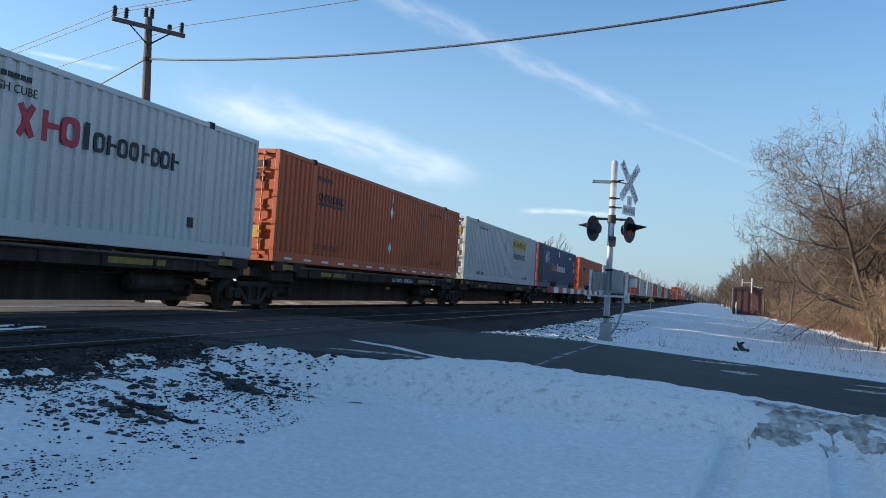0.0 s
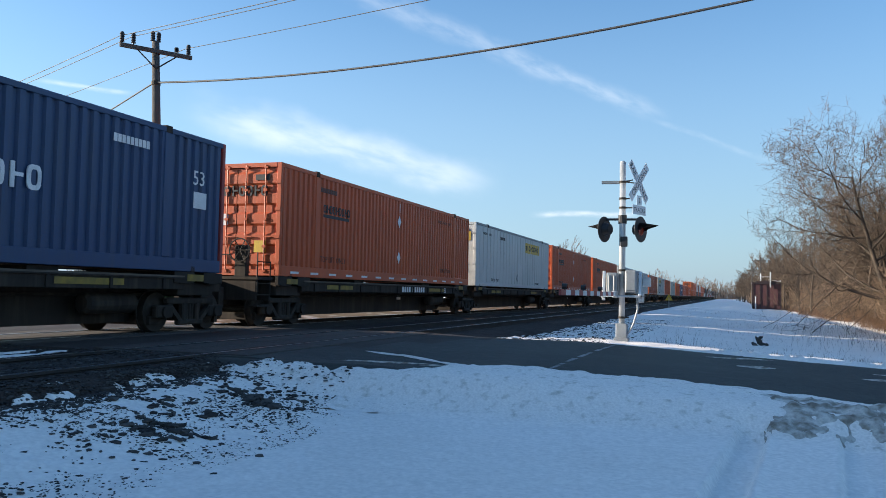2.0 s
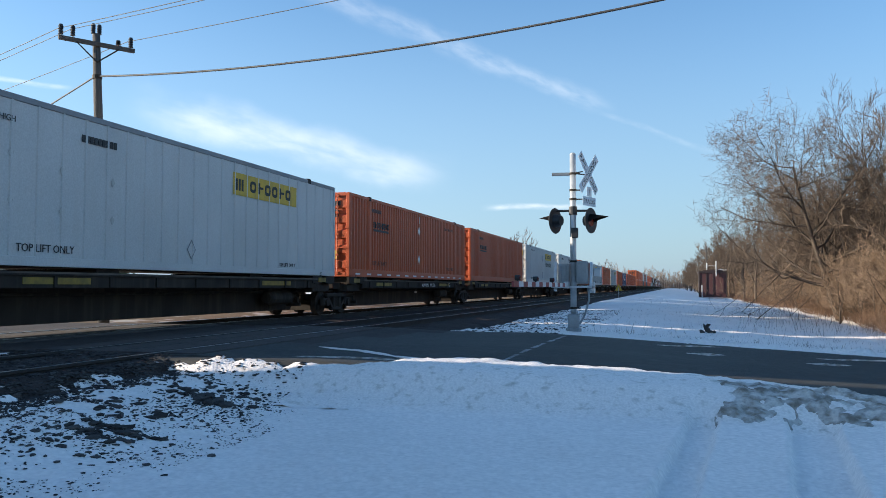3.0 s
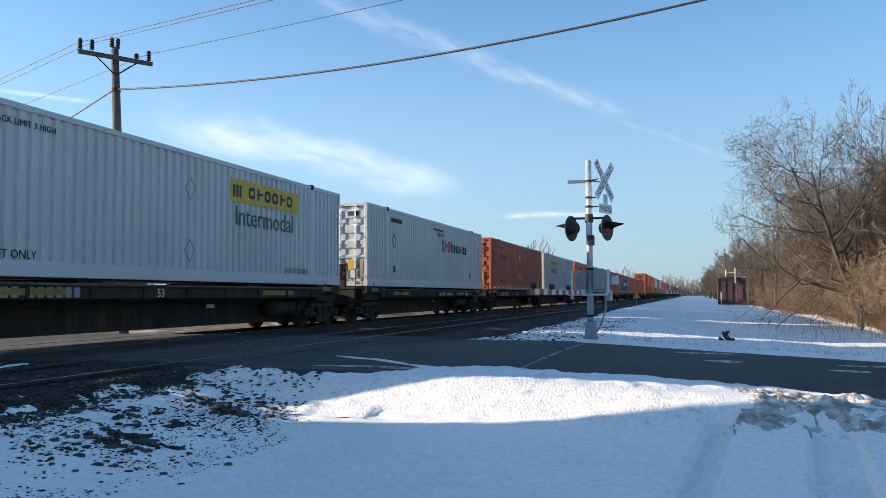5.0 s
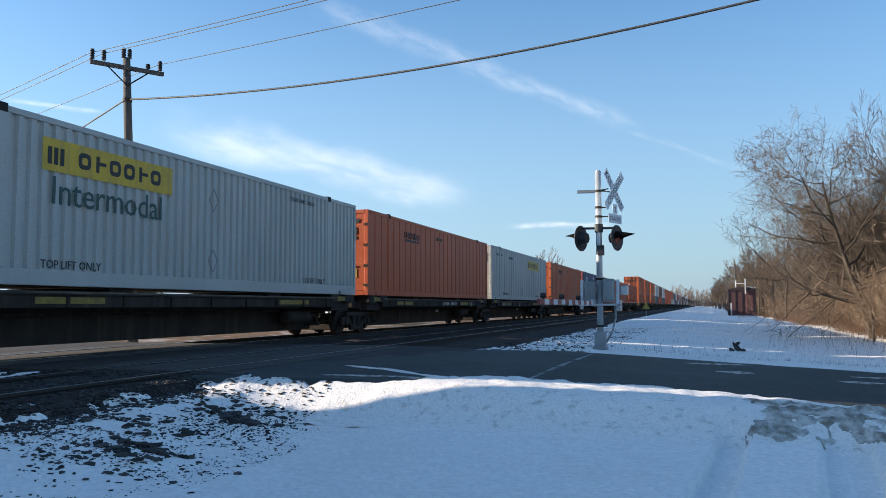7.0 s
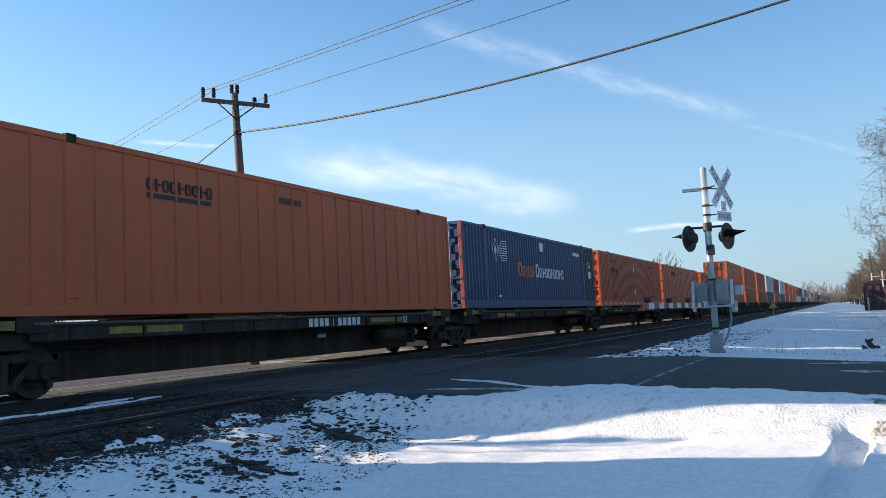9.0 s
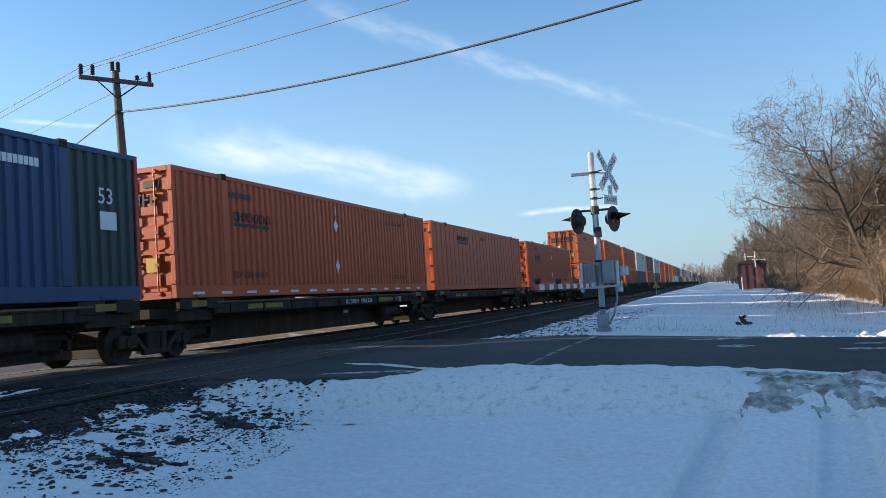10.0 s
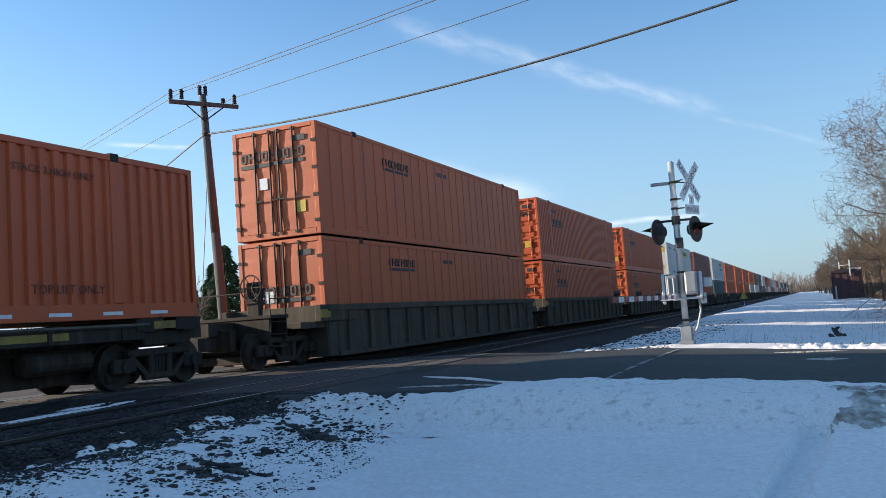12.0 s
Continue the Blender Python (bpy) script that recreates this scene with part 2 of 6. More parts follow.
# ---- mesh helpers ----
def part(name, bm, material=None, parent=None, label="", smooth=False):
    me = bm
    if isinstance(bm, bmesh.types.BMesh):
        me = bpy.data.meshes.new(name)
        bm.to_mesh(me)
        bm.free()
    if smooth:
        me.polygons.foreach_set("use_smooth", [True] * len(me.polygons))
    if material and not me.materials:
        me.materials.append(material)
    ob = new(name, me)
    ob.parent = parent
    if label:
        ob["label"] = label
    return ob


def empty(name, label, category, group="", kind=""):
    ob = new(name)
    ob.empty_display_size = 0.3
    return tagged(ob, label, category, group, kind)


def box(bm, x0, x1, y0, y1, z0, z1, bevel=0.0, m=None):
    made = bmesh.ops.create_cube(bm, size=1.0)
    vs = made["verts"]
    bmesh.ops.scale(bm, verts=vs, vec=(x1 - x0, y1 - y0, z1 - z0))
    bmesh.ops.translate(bm, verts=vs, vec=((x0 + x1) / 2, (y0 + y1) / 2, (z0 + z1) / 2))
    if bevel:
        es = {e for v in vs for e in v.link_edges}
        r = bmesh.ops.bevel(bm, geom=list(es), offset=bevel, segments=1, affect="EDGES")
        vs = list({v for f in r["faces"] for v in f.verts} | {v for v in vs if v.is_valid})
    if m is not None:
        bmesh.ops.transform(bm, matrix=m, verts=vs)
    return vs


def boxes(*args, bevel=0.0):
    bm = bmesh.new()
    for a in args:
        box(bm, *a, bevel=bevel)
    return bm


def tube(bm, a, b, r0, r1=None, n=10, caps=True):
    a, b = Vector(a), Vector(b)
    r1 = r0 if r1 is None else r1
    made = bmesh.ops.create_cone(bm, cap_ends=caps, segments=n, radius1=r0, radius2=r1, depth=(b - a).length)
    q = (b - a).to_track_quat("Z", "Y").to_matrix().to_4x4()
    bmesh.ops.transform(bm, matrix=Matrix.Translation((a + b) / 2) @ q, verts=made["verts"])
    return made["verts"]


def tubes(*args, n=10):
    bm = bmesh.new()
    for a in args:
        tube(bm, *a, n=n)
    return bm


def sheet_mesh(name, verts, faces, material, smooth=True):
    me = bpy.data.meshes.new(name)
    me.from_pydata(verts, [], faces)
    me.materials.append(material)
    if smooth:
        me.polygons.foreach_set("use_smooth", [True] * len(me.polygons))
    return me


def grid_mesh(name, xs, ys, height, material):
    verts = [(x, y, height(x, y)) for y in ys for x in xs]
    n = len(xs)
    faces = [(j * n + i, j * n + i + 1, (j + 1) * n + i + 1, (j + 1) * n + i) for j in range(len(ys) - 1) for i in range(n - 1)]
    return sheet_mesh(name, verts, faces, material)


def lettering(body, size, material, depth=0.003, bold=0.0):
    """Built-in-font words as a mesh in the y-z plane facing +x, starting at the origin, running along +y."""
    cu = bpy.data.curves.new("words", "FONT")
    cu.body, cu.size, cu.extrude, cu.offset, cu.resolution_u = body, size, depth, bold, 2
    ob = bpy.data.objects.new("words", cu)
    scene.collection.objects.link(ob)
    me = bpy.data.meshes.new_from_object(ob.evaluated_get(bpy.context.evaluated_depsgraph_get()))
    bpy.data.objects.remove(ob)
    me.transform(Matrix(((0, 0, 1, 0), (1, 0, 0, 0), (0, 1, 0, 0), (0, 0, 0, 1))))
    me.materials.clear()
    me.materials.append(material)
    return me


def smooth_step(a, b, v):
    t = min(max((v - a) / (b - a), 0.0), 1.0)
    return t * t * (3 - 2 * t)


# ---- the ground ----
RAIL_Z, TRACK_1, TRACK_2 = 0.94, -12.07, -7.87
ROAD_0, ROAD_1 = 10.3, 17.8


def road_z(x):
    return 0.86 - 0.055 * min(max(x + 3.0, 0.0), 8.0)


def n2(x, y, s, seed=0.0):
    return noise.noise((x * s + seed, y * s - seed, seed))


def far_side(y):
    """The ballast reaches farther out beyond the road."""
    return 1.0 * smooth_step(17.5, 19.0, y)


def ground_z(x, y):
    near = 0.42 + (road_z(x) - 0.02 - 0.42) * smooth_step(8.9, 10.35, y) if y < 12 else road_z(x) - 0.03
    z = near
    if y > 19:
        z -= 0.2 * smooth_step(19.3, 24.0, y) * smooth_step(62.0, 48.0, y)
    left = smooth_step(-4.4, -6.5, x)
    z = z + (0.74 - z) * left
    if x < -15:
        z += (0.45 - z) * smooth_step(-15, -17, x)
    z += 0.025 * n2(x, y, 0.6, 3.1) + 0.010 * n2(x, y, 2.4, 7.7)
    if y > ROAD_1 and x > -5:
        z += 0.06 * n2(x, y, 0.35, 9.2) + 0.03 * n2(x, y, 1.4, 2.2) + 0.02 * max(0.0, n2(x, y, 3.6, 6.1)) * smooth_step(60.0, 40.0, y)
    if abs(x) < 12 and 0 < y < 40:
        z += 0.003 * n2(x, y, 7.0, 1.3) + 0.004 * n2(x, y, 13.0, 1.9) * smooth_step(-1.0, -3.5, x) + 0.06 * max(0.0, n2(x, y, 4.0, 9.9) - 0.2) * smooth_step(-1.5, -4.5, x)
    # wheel ruts in the snow, pressed in flat with upright sides, tread bars on the floor and ridges beside them
    if y < 10.2 and -3 < x < 4:
        fade = smooth_step(9.9, 9.2, y)
        for cx, w in ((-0.21 + 0.098 * (y - 5.6), 0.165), (0.85 + 0.115 * (y - 5.9), 0.245)):
            d = abs(x - cx + 0.008 * n2(x, y, 6.0, 5.1))
            if d < w:
                tread = 0.011 * math.sin(y * 44 + 24 * abs(x - cx)) * smooth_step(8.5, 7.0, y)
                z -= fade * (0.085 * smooth_step(w, w - 0.035, d) + 0.010 * n2(x, y, 14.0, 2.2) + (tread if d < w - 0.05 else 0.0))
            elif d < w + 0.09:
                z += fade * 0.016 * (1 - (d - w) / 0.09) * (1 + 1.4 * n2(x, y, 12.0, 5.5))
    if abs(x) < 6.5 and 3 < y < 9.6:
        crust = n2(0.8 * x + 0.3 * y, 2.6 * y - 0.9 * x, 2.2, 4.2)
        z += 0.022 * max(0.0, crust - 0.1) * (0.5 + 1.6 * smooth_step(-0.5, -4.0, x)) + 0.009 * n2(1.2 * x, 3.0 * y - x, 4.0, 8.2) * smooth_step(1.5, -3.0, x)
    # the road and the railway cut into it
    if x > -6.5:
        inside = smooth_step(ROAD_0 - 0.25, ROAD_0 + 0.15, y + 0.12 * n2(x, y, 1.5, 4.4)) * smooth_step(ROAD_1 + 0.25, ROAD_1 - 0.15, y + 0.12 * n2(x, y, 1.5, 6.4))
        z -= 0.22 * inside
    if -30 < x < -4.4:
        z -= 0.35 * smooth_step(-6.4, -7.0, x - far_side(y) + 0.25 * n2(x, y, 0.6, 8.8)) * smooth_step(-18.5, -16.0, x)
    if x <= -6.5 and x > -60:
        z -= 0.25 * smooth_step(ROAD_0 - 0.3, ROAD_0 + 0.2, y) * smooth_step(ROAD_1 + 0.3, ROAD_1 - 0.2, y)
    return z


def spread(parts):
    out = []
    for a, b, step in parts:
        out += list(np.arange(a, b - 1e-6, step))
    out.append(parts[-1][1])
    return [float(v) for v in out]


gx = spread([(-3000, -400, 400), (-400, -60, 40), (-60, -20, 5), (-20, -8, 1.0), (-8, -3, 0.1), (-3, -0.7, 0.07), (-0.7, 1.9, 0.035), (1.9, 3.2, 0.07), (3.2, 8, 0.2), (8, 20, 1.5), (20, 60, 8), (60, 400, 60), (400, 3000, 400)])
gy = spread([(-3000, -400, 400), (-400, -40, 40), (-40, 2, 4), (2, 4.5, 0.25), (4.5, 9.5, 0.05), (9.5, 11, 0.075), (11, 17, 0.5), (17, 30, 0.12), (30, 60, 0.6), (60, 140, 4), (140, 600, 40), (600, 4500, 300)])
ground = tagged(part("ground", grid_mesh("ground", gx, gy, ground_z, SNOW)), "snow-covered ground with wheel ruts beside a railway", "ground", kind="structure")

# road
rx = spread([(-120, -20, 4), (-20, 8, 0.5), (8, 40, 4), (40, 300, 40)])
ry = spread([(ROAD_0 - 0.34, ROAD_0 - 0.28, 0.05), (ROAD_0 - 0.28, ROAD_1 + 0.28, 0.55), (ROAD_1 + 0.28, ROAD_1 + 0.34, 0.06)])


def road_height(x, y):
    z = road_z(x) + 0.03 * (1 - ((y - 14.05) / 3.8) ** 2) if x > -5 else 0.86 + 0.06 * smooth_step(-5, -6.5, x)
    if x < -15:
        z = 0.92 - 0.3 * smooth_step(-15, -24, x)
    if not ROAD_0 - 0.3 < y < ROAD_1 + 0.3:
        z -= 0.3
    return z + 0.006 * n2(x, y, 1.1, 2.0)


road_mesh = grid_mesh("road", rx, ry, road_height, ASPHALT)
road_mesh.materials.append(CROSSING)
for face in road_mesh.polygons:
    if face.center.x < -6.0 + 0.22 * (face.center.y - 14.0):
        face.material_index = 1
road = tagged(part("road", road_mesh), "dark wet asphalt road over a level crossing", "road", kind="structure")

# asphalt apron beside the crossing
def apron_z(x, y):
    low = ground_z(x, 9.45) - 0.05
    return low + (0.898 - 0.035 * smooth_step(-4.8, -3.8, x) - low) * smooth_step(9.5, 9.95, y + 0.12 * n2(x, y, 1.6, 1.0) + 0.25 * smooth_step(-3.8, -6.4, x) - 0.1)


apron = grid_mesh("apron", spread([(-7.7, -3.75, 0.12)]), spread([(9.2, 10.4, 0.08)]), apron_z, ASPHALT)
tagged(part("road_apron", apron), "broken dark asphalt edge beside the crossing", "road", kind="structure")


# the stop line, worn thin
bm = bmesh.new()
for i in range(26):
    y = 11.0 + i * 0.24
    if random.random() < 0.9:
        w = 0.022 + 0.03 * random.random()
        vs = [bm.verts.new((-2.42 + 0.02 * (y - 11) + dx, y + dy, road_height(-2.4, y) + 0.006)) for dx, dy in ((-w, 0), (w, 0), (w, 0.23), (-w, 0.23))]
        bm.faces.new(vs)
tagged(part("stop_line", bm, LINE_PAINT), "worn white stop line across the asphalt", "road marking", kind="structure")

# ballast bed
def bed_z(x, y):
    edge = smooth_step(-5.9, -6.9, x - far_side(y) + 0.2 * n2(x, y, 0.9, 2.8)) * smooth_step(-15.8, -14.6, x)
    z = 0.28 + 0.51 * edge
    if min(abs(x - TRACK_1), abs(x - TRACK_2)) > 1.5:
        z -= 0.03
    z += edge * 0.085 * smooth_step(3.4, 2.0, abs(x - TRACK_2)) * smooth_step(22.0, 12.0, y)
    z += edge * (0.125 - 0.085 * smooth_step(3.4, 2.0, abs(x - TRACK_2)) * smooth_step(22.0, 12.0, y)) * max(smooth_step(ROAD_0 - 1.0, ROAD_0 - 0.3, y) * smooth_step(14.0, 13.0, y), smooth_step(ROAD_1 + 1.0, ROAD_1 + 0.3, y) * smooth_step(14.0, 15.0, y))
    return z + 0.018 * n2(x, y, 4.0, 5.1)


for ya, yb, st in ((-60, ROAD_0 + 0.6, 0.5), (ROAD_1 - 0.6, 60, 0.5), (60, 900, 8)):
    me = grid_mesh("ballast_bed", spread([(-16.2, -4.3, 0.28)]), spread([(ya, yb, st)]), bed_z, BALLAST)
    tagged(part("ballast_bed", me), "dark stone ballast bed under two tracks", "ballast", kind="structure")

# crossing surface panels between and beside the rails
crossing = tagged(new("crossing_surface"), "worn timber and asphalt panels between the rails at the crossing", "level crossing", kind="structure")
for tx in (TRACK_1, TRACK_2):
    for x0, x1 in ((tx - 1.35, tx - 0.80), (tx - 0.64, tx - 0.01), (tx + 0.01, tx + 0.64), (tx + 0.80, tx + 1.35)):
        for k in range(3):
            ya = ROAD_0 - 0.2 + k * 2.6
            part("panel", boxes((x0, x1, ya, ya + 2.58, 0.80, 0.935 + 0.006 * random.random()), bevel=0.01), TIE, crossing)

# rails and ties
def rail_mesh(y0, y1):
    prof = [(-0.07, 0), (0.07, 0), (0.07, 0.012), (0.012, 0.03), (0.012, 0.125), (0.036, 0.137), (0.036, 0.165), (0.03, 0.172), (-0.03, 0.172), (-0.036, 0.165), (-0.036, 0.137), (-0.012, 0.125), (-0.012, 0.03), (-0.07, 0.012)]
    n = len(prof)
    verts = [(x, y0, z) for x, z in prof] + [(x, y1, z) for x, z in prof]
    faces = [(i, (i + 1) % n, (i + 1) % n + n, i + n) for i in range(n)]
    me = sheet_mesh("rail", verts, faces, RAIL, False)
    me.materials.append(RAILTOP)
    me.polygons[7].material_index = 1
    return me


RAILS = rail_mesh(-80, 900)
for tx in (TRACK_1, TRACK_2):
    tr = tagged(new("railway_track"), "steel rails on dark timber ties in ballast", "railway track", kind="structure")
    tr.location = (tx, 0, 0)
    for s in (-1, 1):
        part("rail", RAILS, None, tr).location = (s * 0.7535, 0, RAIL_Z - 0.172)
tie = boxes((-1.3, 1.3, -0.11, 0.11, -0.18, 0.0), bevel=0.012)
tie_me = bpy.data.meshes.new("tie")
tie.to_mesh(tie_me)
tie.free()
tie_me.materials.append(TIE)
for tx in (TRACK_2, TRACK_1):
    holder = [o for o in scene.objects if o.name.startswith("railway_track") and abs(o.location.x - tx) < 0.01][0]
    y = 3.0 if tx == TRACK_2 else 6.0
    while y < 62:
        if not ROAD_0 - 0.3 < y < ROAD_1 + 0.3:
            t = part("tie", tie_me, None, holder)
            t.location = (random.uniform(-0.04, 0.04), y, RAIL_Z - 0.172 + random.uniform(-0.015, 0.0))
            t.rotation_euler.z = random.uniform(-0.02, 0.02)
        y += 0.55


verge = grid_mesh("grass_verge", spread([(-26.0, -15.4, 0.8)]), spread([(-40, 12, 4), (12, 60, 1.5), (60, 400, 20)]), lambda x, y: 0.5 + 0.10 * n2(x, y, 0.5, 3.3) + 0.16 * smooth_step(-16.0, -19.0, x) - 0.3 * smooth_step(-23, -26, x), VERGE)
tagged(part("grass_verge", verge), "pale dry grass verge beyond the tracks", "verge", kind="structure")

# ---- the train ----
SPEED = 26.7645            # metres a second towards -y
BOX_L, BOX_W, BOX_H = 16.15, 2.6, 2.9
DECK = 2.21                # underside of the boxes on the spine cars
FACE = BOX_W / 2
MOVERS = []                # (thing, y at the start)


def corrugated(y0, y1, z0, z1, pitch, depth, flat=0.5):
    """A folded steel sheet in the y-z plane, proud towards +x."""
    n = max(1, round((y1 - y0) / pitch))
    p = (y1 - y0) / n
    ys = [(y0, -depth)]
    for i in range(n):
        a = y0 + i * p
        ys += [(a + p * 0.14, -depth), (a + p * 0.25, 0), (a + p * (0.25 + flat), 0), (a + p * (0.36 + flat), -depth)]
    ys.append((y1, -depth))
    verts = [(x, y, z) for y, x in ys for z in (z0, z1)]
    faces = [(2 * i, 2 * i + 2, 2 * i + 3, 2 * i + 1) for i in range(len(ys) - 1)]
    return verts, faces


MESHES = {}


def shared(key, make):
    if key not in MESHES:
        v = make()
        if isinstance(v, bmesh.types.BMesh):
            me = bpy.data.meshes.new(str(key[0]))
            v.to_mesh(me)
            v.free()
            v = me
        MESHES[key] = v
    return MESHES[key]


def painted(key, make, material):
    me = shared((*key, material.name), make)
    if not me.materials:
        me.materials.append(material)
    return me


def side_sheet(kind, side):
    H = BOX_H
    if kind == "corrugated":
        verts, faces = corrugated(-BOX_L / 2 + 0.1, BOX_L / 2 - 0.1, 0.16, H - 0.1, 0.27, 0.055, 0.42)
    else:
        ys = [(-BOX_L / 2 + 0.1, -0.012)]
        while ys[-1][0] < BOX_L / 2 - 0.8:
            a = ys[-1][0]
            ys += [(a + 0.53, -0.012), (a + 0.545, 0.010), (a + 0.592, 0.010), (a + 0.607, -0.012)]
        ys += [(BOX_L / 2 - 0.1, -0.012)]
        verts = [(x, y, z) for y, x in ys for z in (0.16, H - 0.1)]
        faces = [(2 * i, 2 * i + 2, 2 * i + 3, 2 * i + 1) for i in range(len(ys) - 1)]
    me = bpy.data.meshes.new("side_panel")
    if side < 0:
        verts = [(-x, y, z) for x, y, z in verts]
        faces = [f[::-1] for f in faces]
    me.from_pydata([(x + side * (FACE - 0.012), y, z) for x, y, z in verts], [], faces)
    return me


def end_wall(ribs):
    """The closed front of a box, in horizontal folds, facing -y."""
    verts, faces = corrugated(0.16, BOX_H - 0.1, -FACE + 0.1, FACE - 0.1, 0.34 if ribs else 0.6, 0.05, 0.45)
    me = bpy.data.meshes.new("end_wall")
    me.from_pydata([(z, -BOX_L / 2 + 0.03 - x, y) for x, y, z in verts], [], faces)
    return me


def end_posts():
    return [boxes((sx * FACE - 0.13 * (sx > 0), sx * FACE + 0.13 * (sx < 0), sy * (BOX_L / 2) - 0.1 * (sy > 0), sy * (BOX_L / 2) + 0.1 * (sy < 0), 0.0, BOX_H), bevel=0.012)
            for sx in (-1, 1) for sy in (-1, 1)]


def door_leaf(sx, flat=False):
    x0, x1 = (0.01, FACE - 0.13) if sx > 0 else (-FACE + 0.13, -0.01)
    verts, faces = corrugated(0.17, BOX_H - 0.13, x0, x1, 1.3 if flat else 0.50, 0.008 if flat else 0.035, 0.45)
    verts = [(z, -BOX_L / 2 + 0.015 - x, y) for x, y, z in verts]
    n = len(verts)
    verts += [(x0, -BOX_L / 2 + 0.09, 0.17), (x1, -BOX_L / 2 + 0.09, 0.17), (x0, -BOX_L / 2 + 0.09, BOX_H - 0.13), (x1, -BOX_L / 2 + 0.09, BOX_H - 0.13)]
    faces += [(0, 1, n + 1, n), (n - 2, n - 1, n + 3, n + 2)]
    me = bpy.data.meshes.new("door")
    me.from_pydata(verts, [], faces)
    return me


def lock_rods(sx, flat=False):
    bm = bmesh.new()
    for dx in ((0.13, 0.60) if flat else (0.28, 0.85)):
        x = sx * dx
        tube(bm, (x, -BOX_L / 2 - 0.012, 0.08), (x, -BOX_L / 2 - 0.012, BOX_H - 0.06), 0.024 if flat else 0.018, n=8)
        for z in ((0.12, BOX_H - 0.12) if flat else (0.12, 0.75, 1.45, 2.2, BOX_H - 0.12)):
            box(bm, x - 0.055, x + 0.055, -BOX_L / 2 - 0.03, -BOX_L / 2 + 0.02, z - 0.03, z + 0.03)
        box(bm, x - 0.02, x + 0.22, -BOX_L / 2 - 0.04, -BOX_L / 2 - 0.015, 0.98, 1.02)
    for z in (0.35, 1.0, 1.7, 2.4):
        box(bm, *sorted((sx * (FACE - 0.16), sx * (FACE - 0.01))), -BOX_L / 2 - 0.02, -BOX_L / 2 + 0.02, z - 0.04, z + 0.04)
    return bm


def letter_bars(y, z, widths, height, gap=0.25):
    """A word that is not spelled out: one upright bar for each of its letters."""
    bm = bmesh.new()
    for w in widths:
        box(bm, 0.0, 0.006, y, y + w, z, z + height)
        y += w * (1 + gap)
    return bm


def oval_ring(bm, y0, y1, z0, z1, thick):
    """A flat rounded ring, 6 mm proud."""
    cy, cz, n = (y0 + y1) / 2, (z0 + z1) / 2, 18
    rows = []
    for k in range(n):
        a = 2 * math.pi * k / n
        c, d = math.cos(a), math.sin(a)
        c, d = math.copysign(abs(c) ** 0.6, c), math.copysign(abs(d) ** 0.6, d)
        ry, rz = (y1 - y0) / 2, (z1 - z0) / 2
        rows.append((bm.verts.new((0.006, cy + ry * c, cz + rz * d)), bm.verts.new((0.006, cy + (ry - thick) * c, cz + (rz - thick) * d)), bm.verts.new((-0.02, cy + ry * c, cz + rz * d))))
    for (o, i, e), (o2, i2, e2) in zip(rows, rows[1:] + rows[:1]):
        bm.faces.new((o, o2, i2, i))
        bm.faces.new((e, e2, o2, o))


def emblem_row(y0, y1, z, height, n, gap=0.2, cross=False):
    """A brand name as a row of plain rings and strokes of its size."""
    bm = bmesh.new()
    w = (y1 - y0) / (n * (1 + gap) - gap)
    for k in range(n):
        y = y0 + k * w * (1 + gap)
        t = min(w, height) * 0.27
        if cross and k == 0:
            for sgn in (-1, 1):
                ang = sgn * math.atan2(w * 0.62, height)
                box(bm, -0.02, 0.006 + 0.001 * sgn, -t / 2, t / 2, -height * 0.56, height * 0.56, m=Matrix.Translation((0, y + w / 2, z + height / 2)) @ Matrix.Rotation(ang, 4, "X"))
        elif k % 3 == 1:
            box(bm, -0.02, 0.006, y + w * 0.15, y + w * 0.15 + t, z, z + height)
            box(bm, -0.02, 0.006, y + w * 0.15 + t, y + w, z + height * 0.45, z + height * 0.45 + t * 0.8)
        else:
            oval_ring(bm, y, y + w, z, z + height, t)
    return bm


def diamond(y, z, r):
    bm = bmesh.new()
    vs = [bm.verts.new((x, y + dy, z + dz)) for x in (0.0, 0.006) for dy, dz in ((0, -r), (r * 0.72, 0), (0, r), (-r * 0.72, 0))]
    bm.faces.new(vs[4:])
    for i in range(4):
        bm.faces.new((vs[i], vs[(i + 1) % 4], vs[(i + 1) % 4 + 4], vs[i + 4]))
    return bm


def word_row(y0, y1, z, height, n, gap=0.22):
    w = (y1 - y0) / (n * (1 + gap) - gap)
    return letter_bars(y0, z, (w,) * n, height, gap)


def diamond_outline(y, z, r):
    bm = bmesh.new()
    pts = [(0, -r), (r * 0.72, 0), (0, r), (-r * 0.72, 0)]
    for i in range(4):
        (a, b), (c, d) = pts[i], pts[(i + 1) % 4]
        tube(bm, (0.002, y + a, z + b), (0.002, y + c, z + d), 0.012, n=4)
    return bm


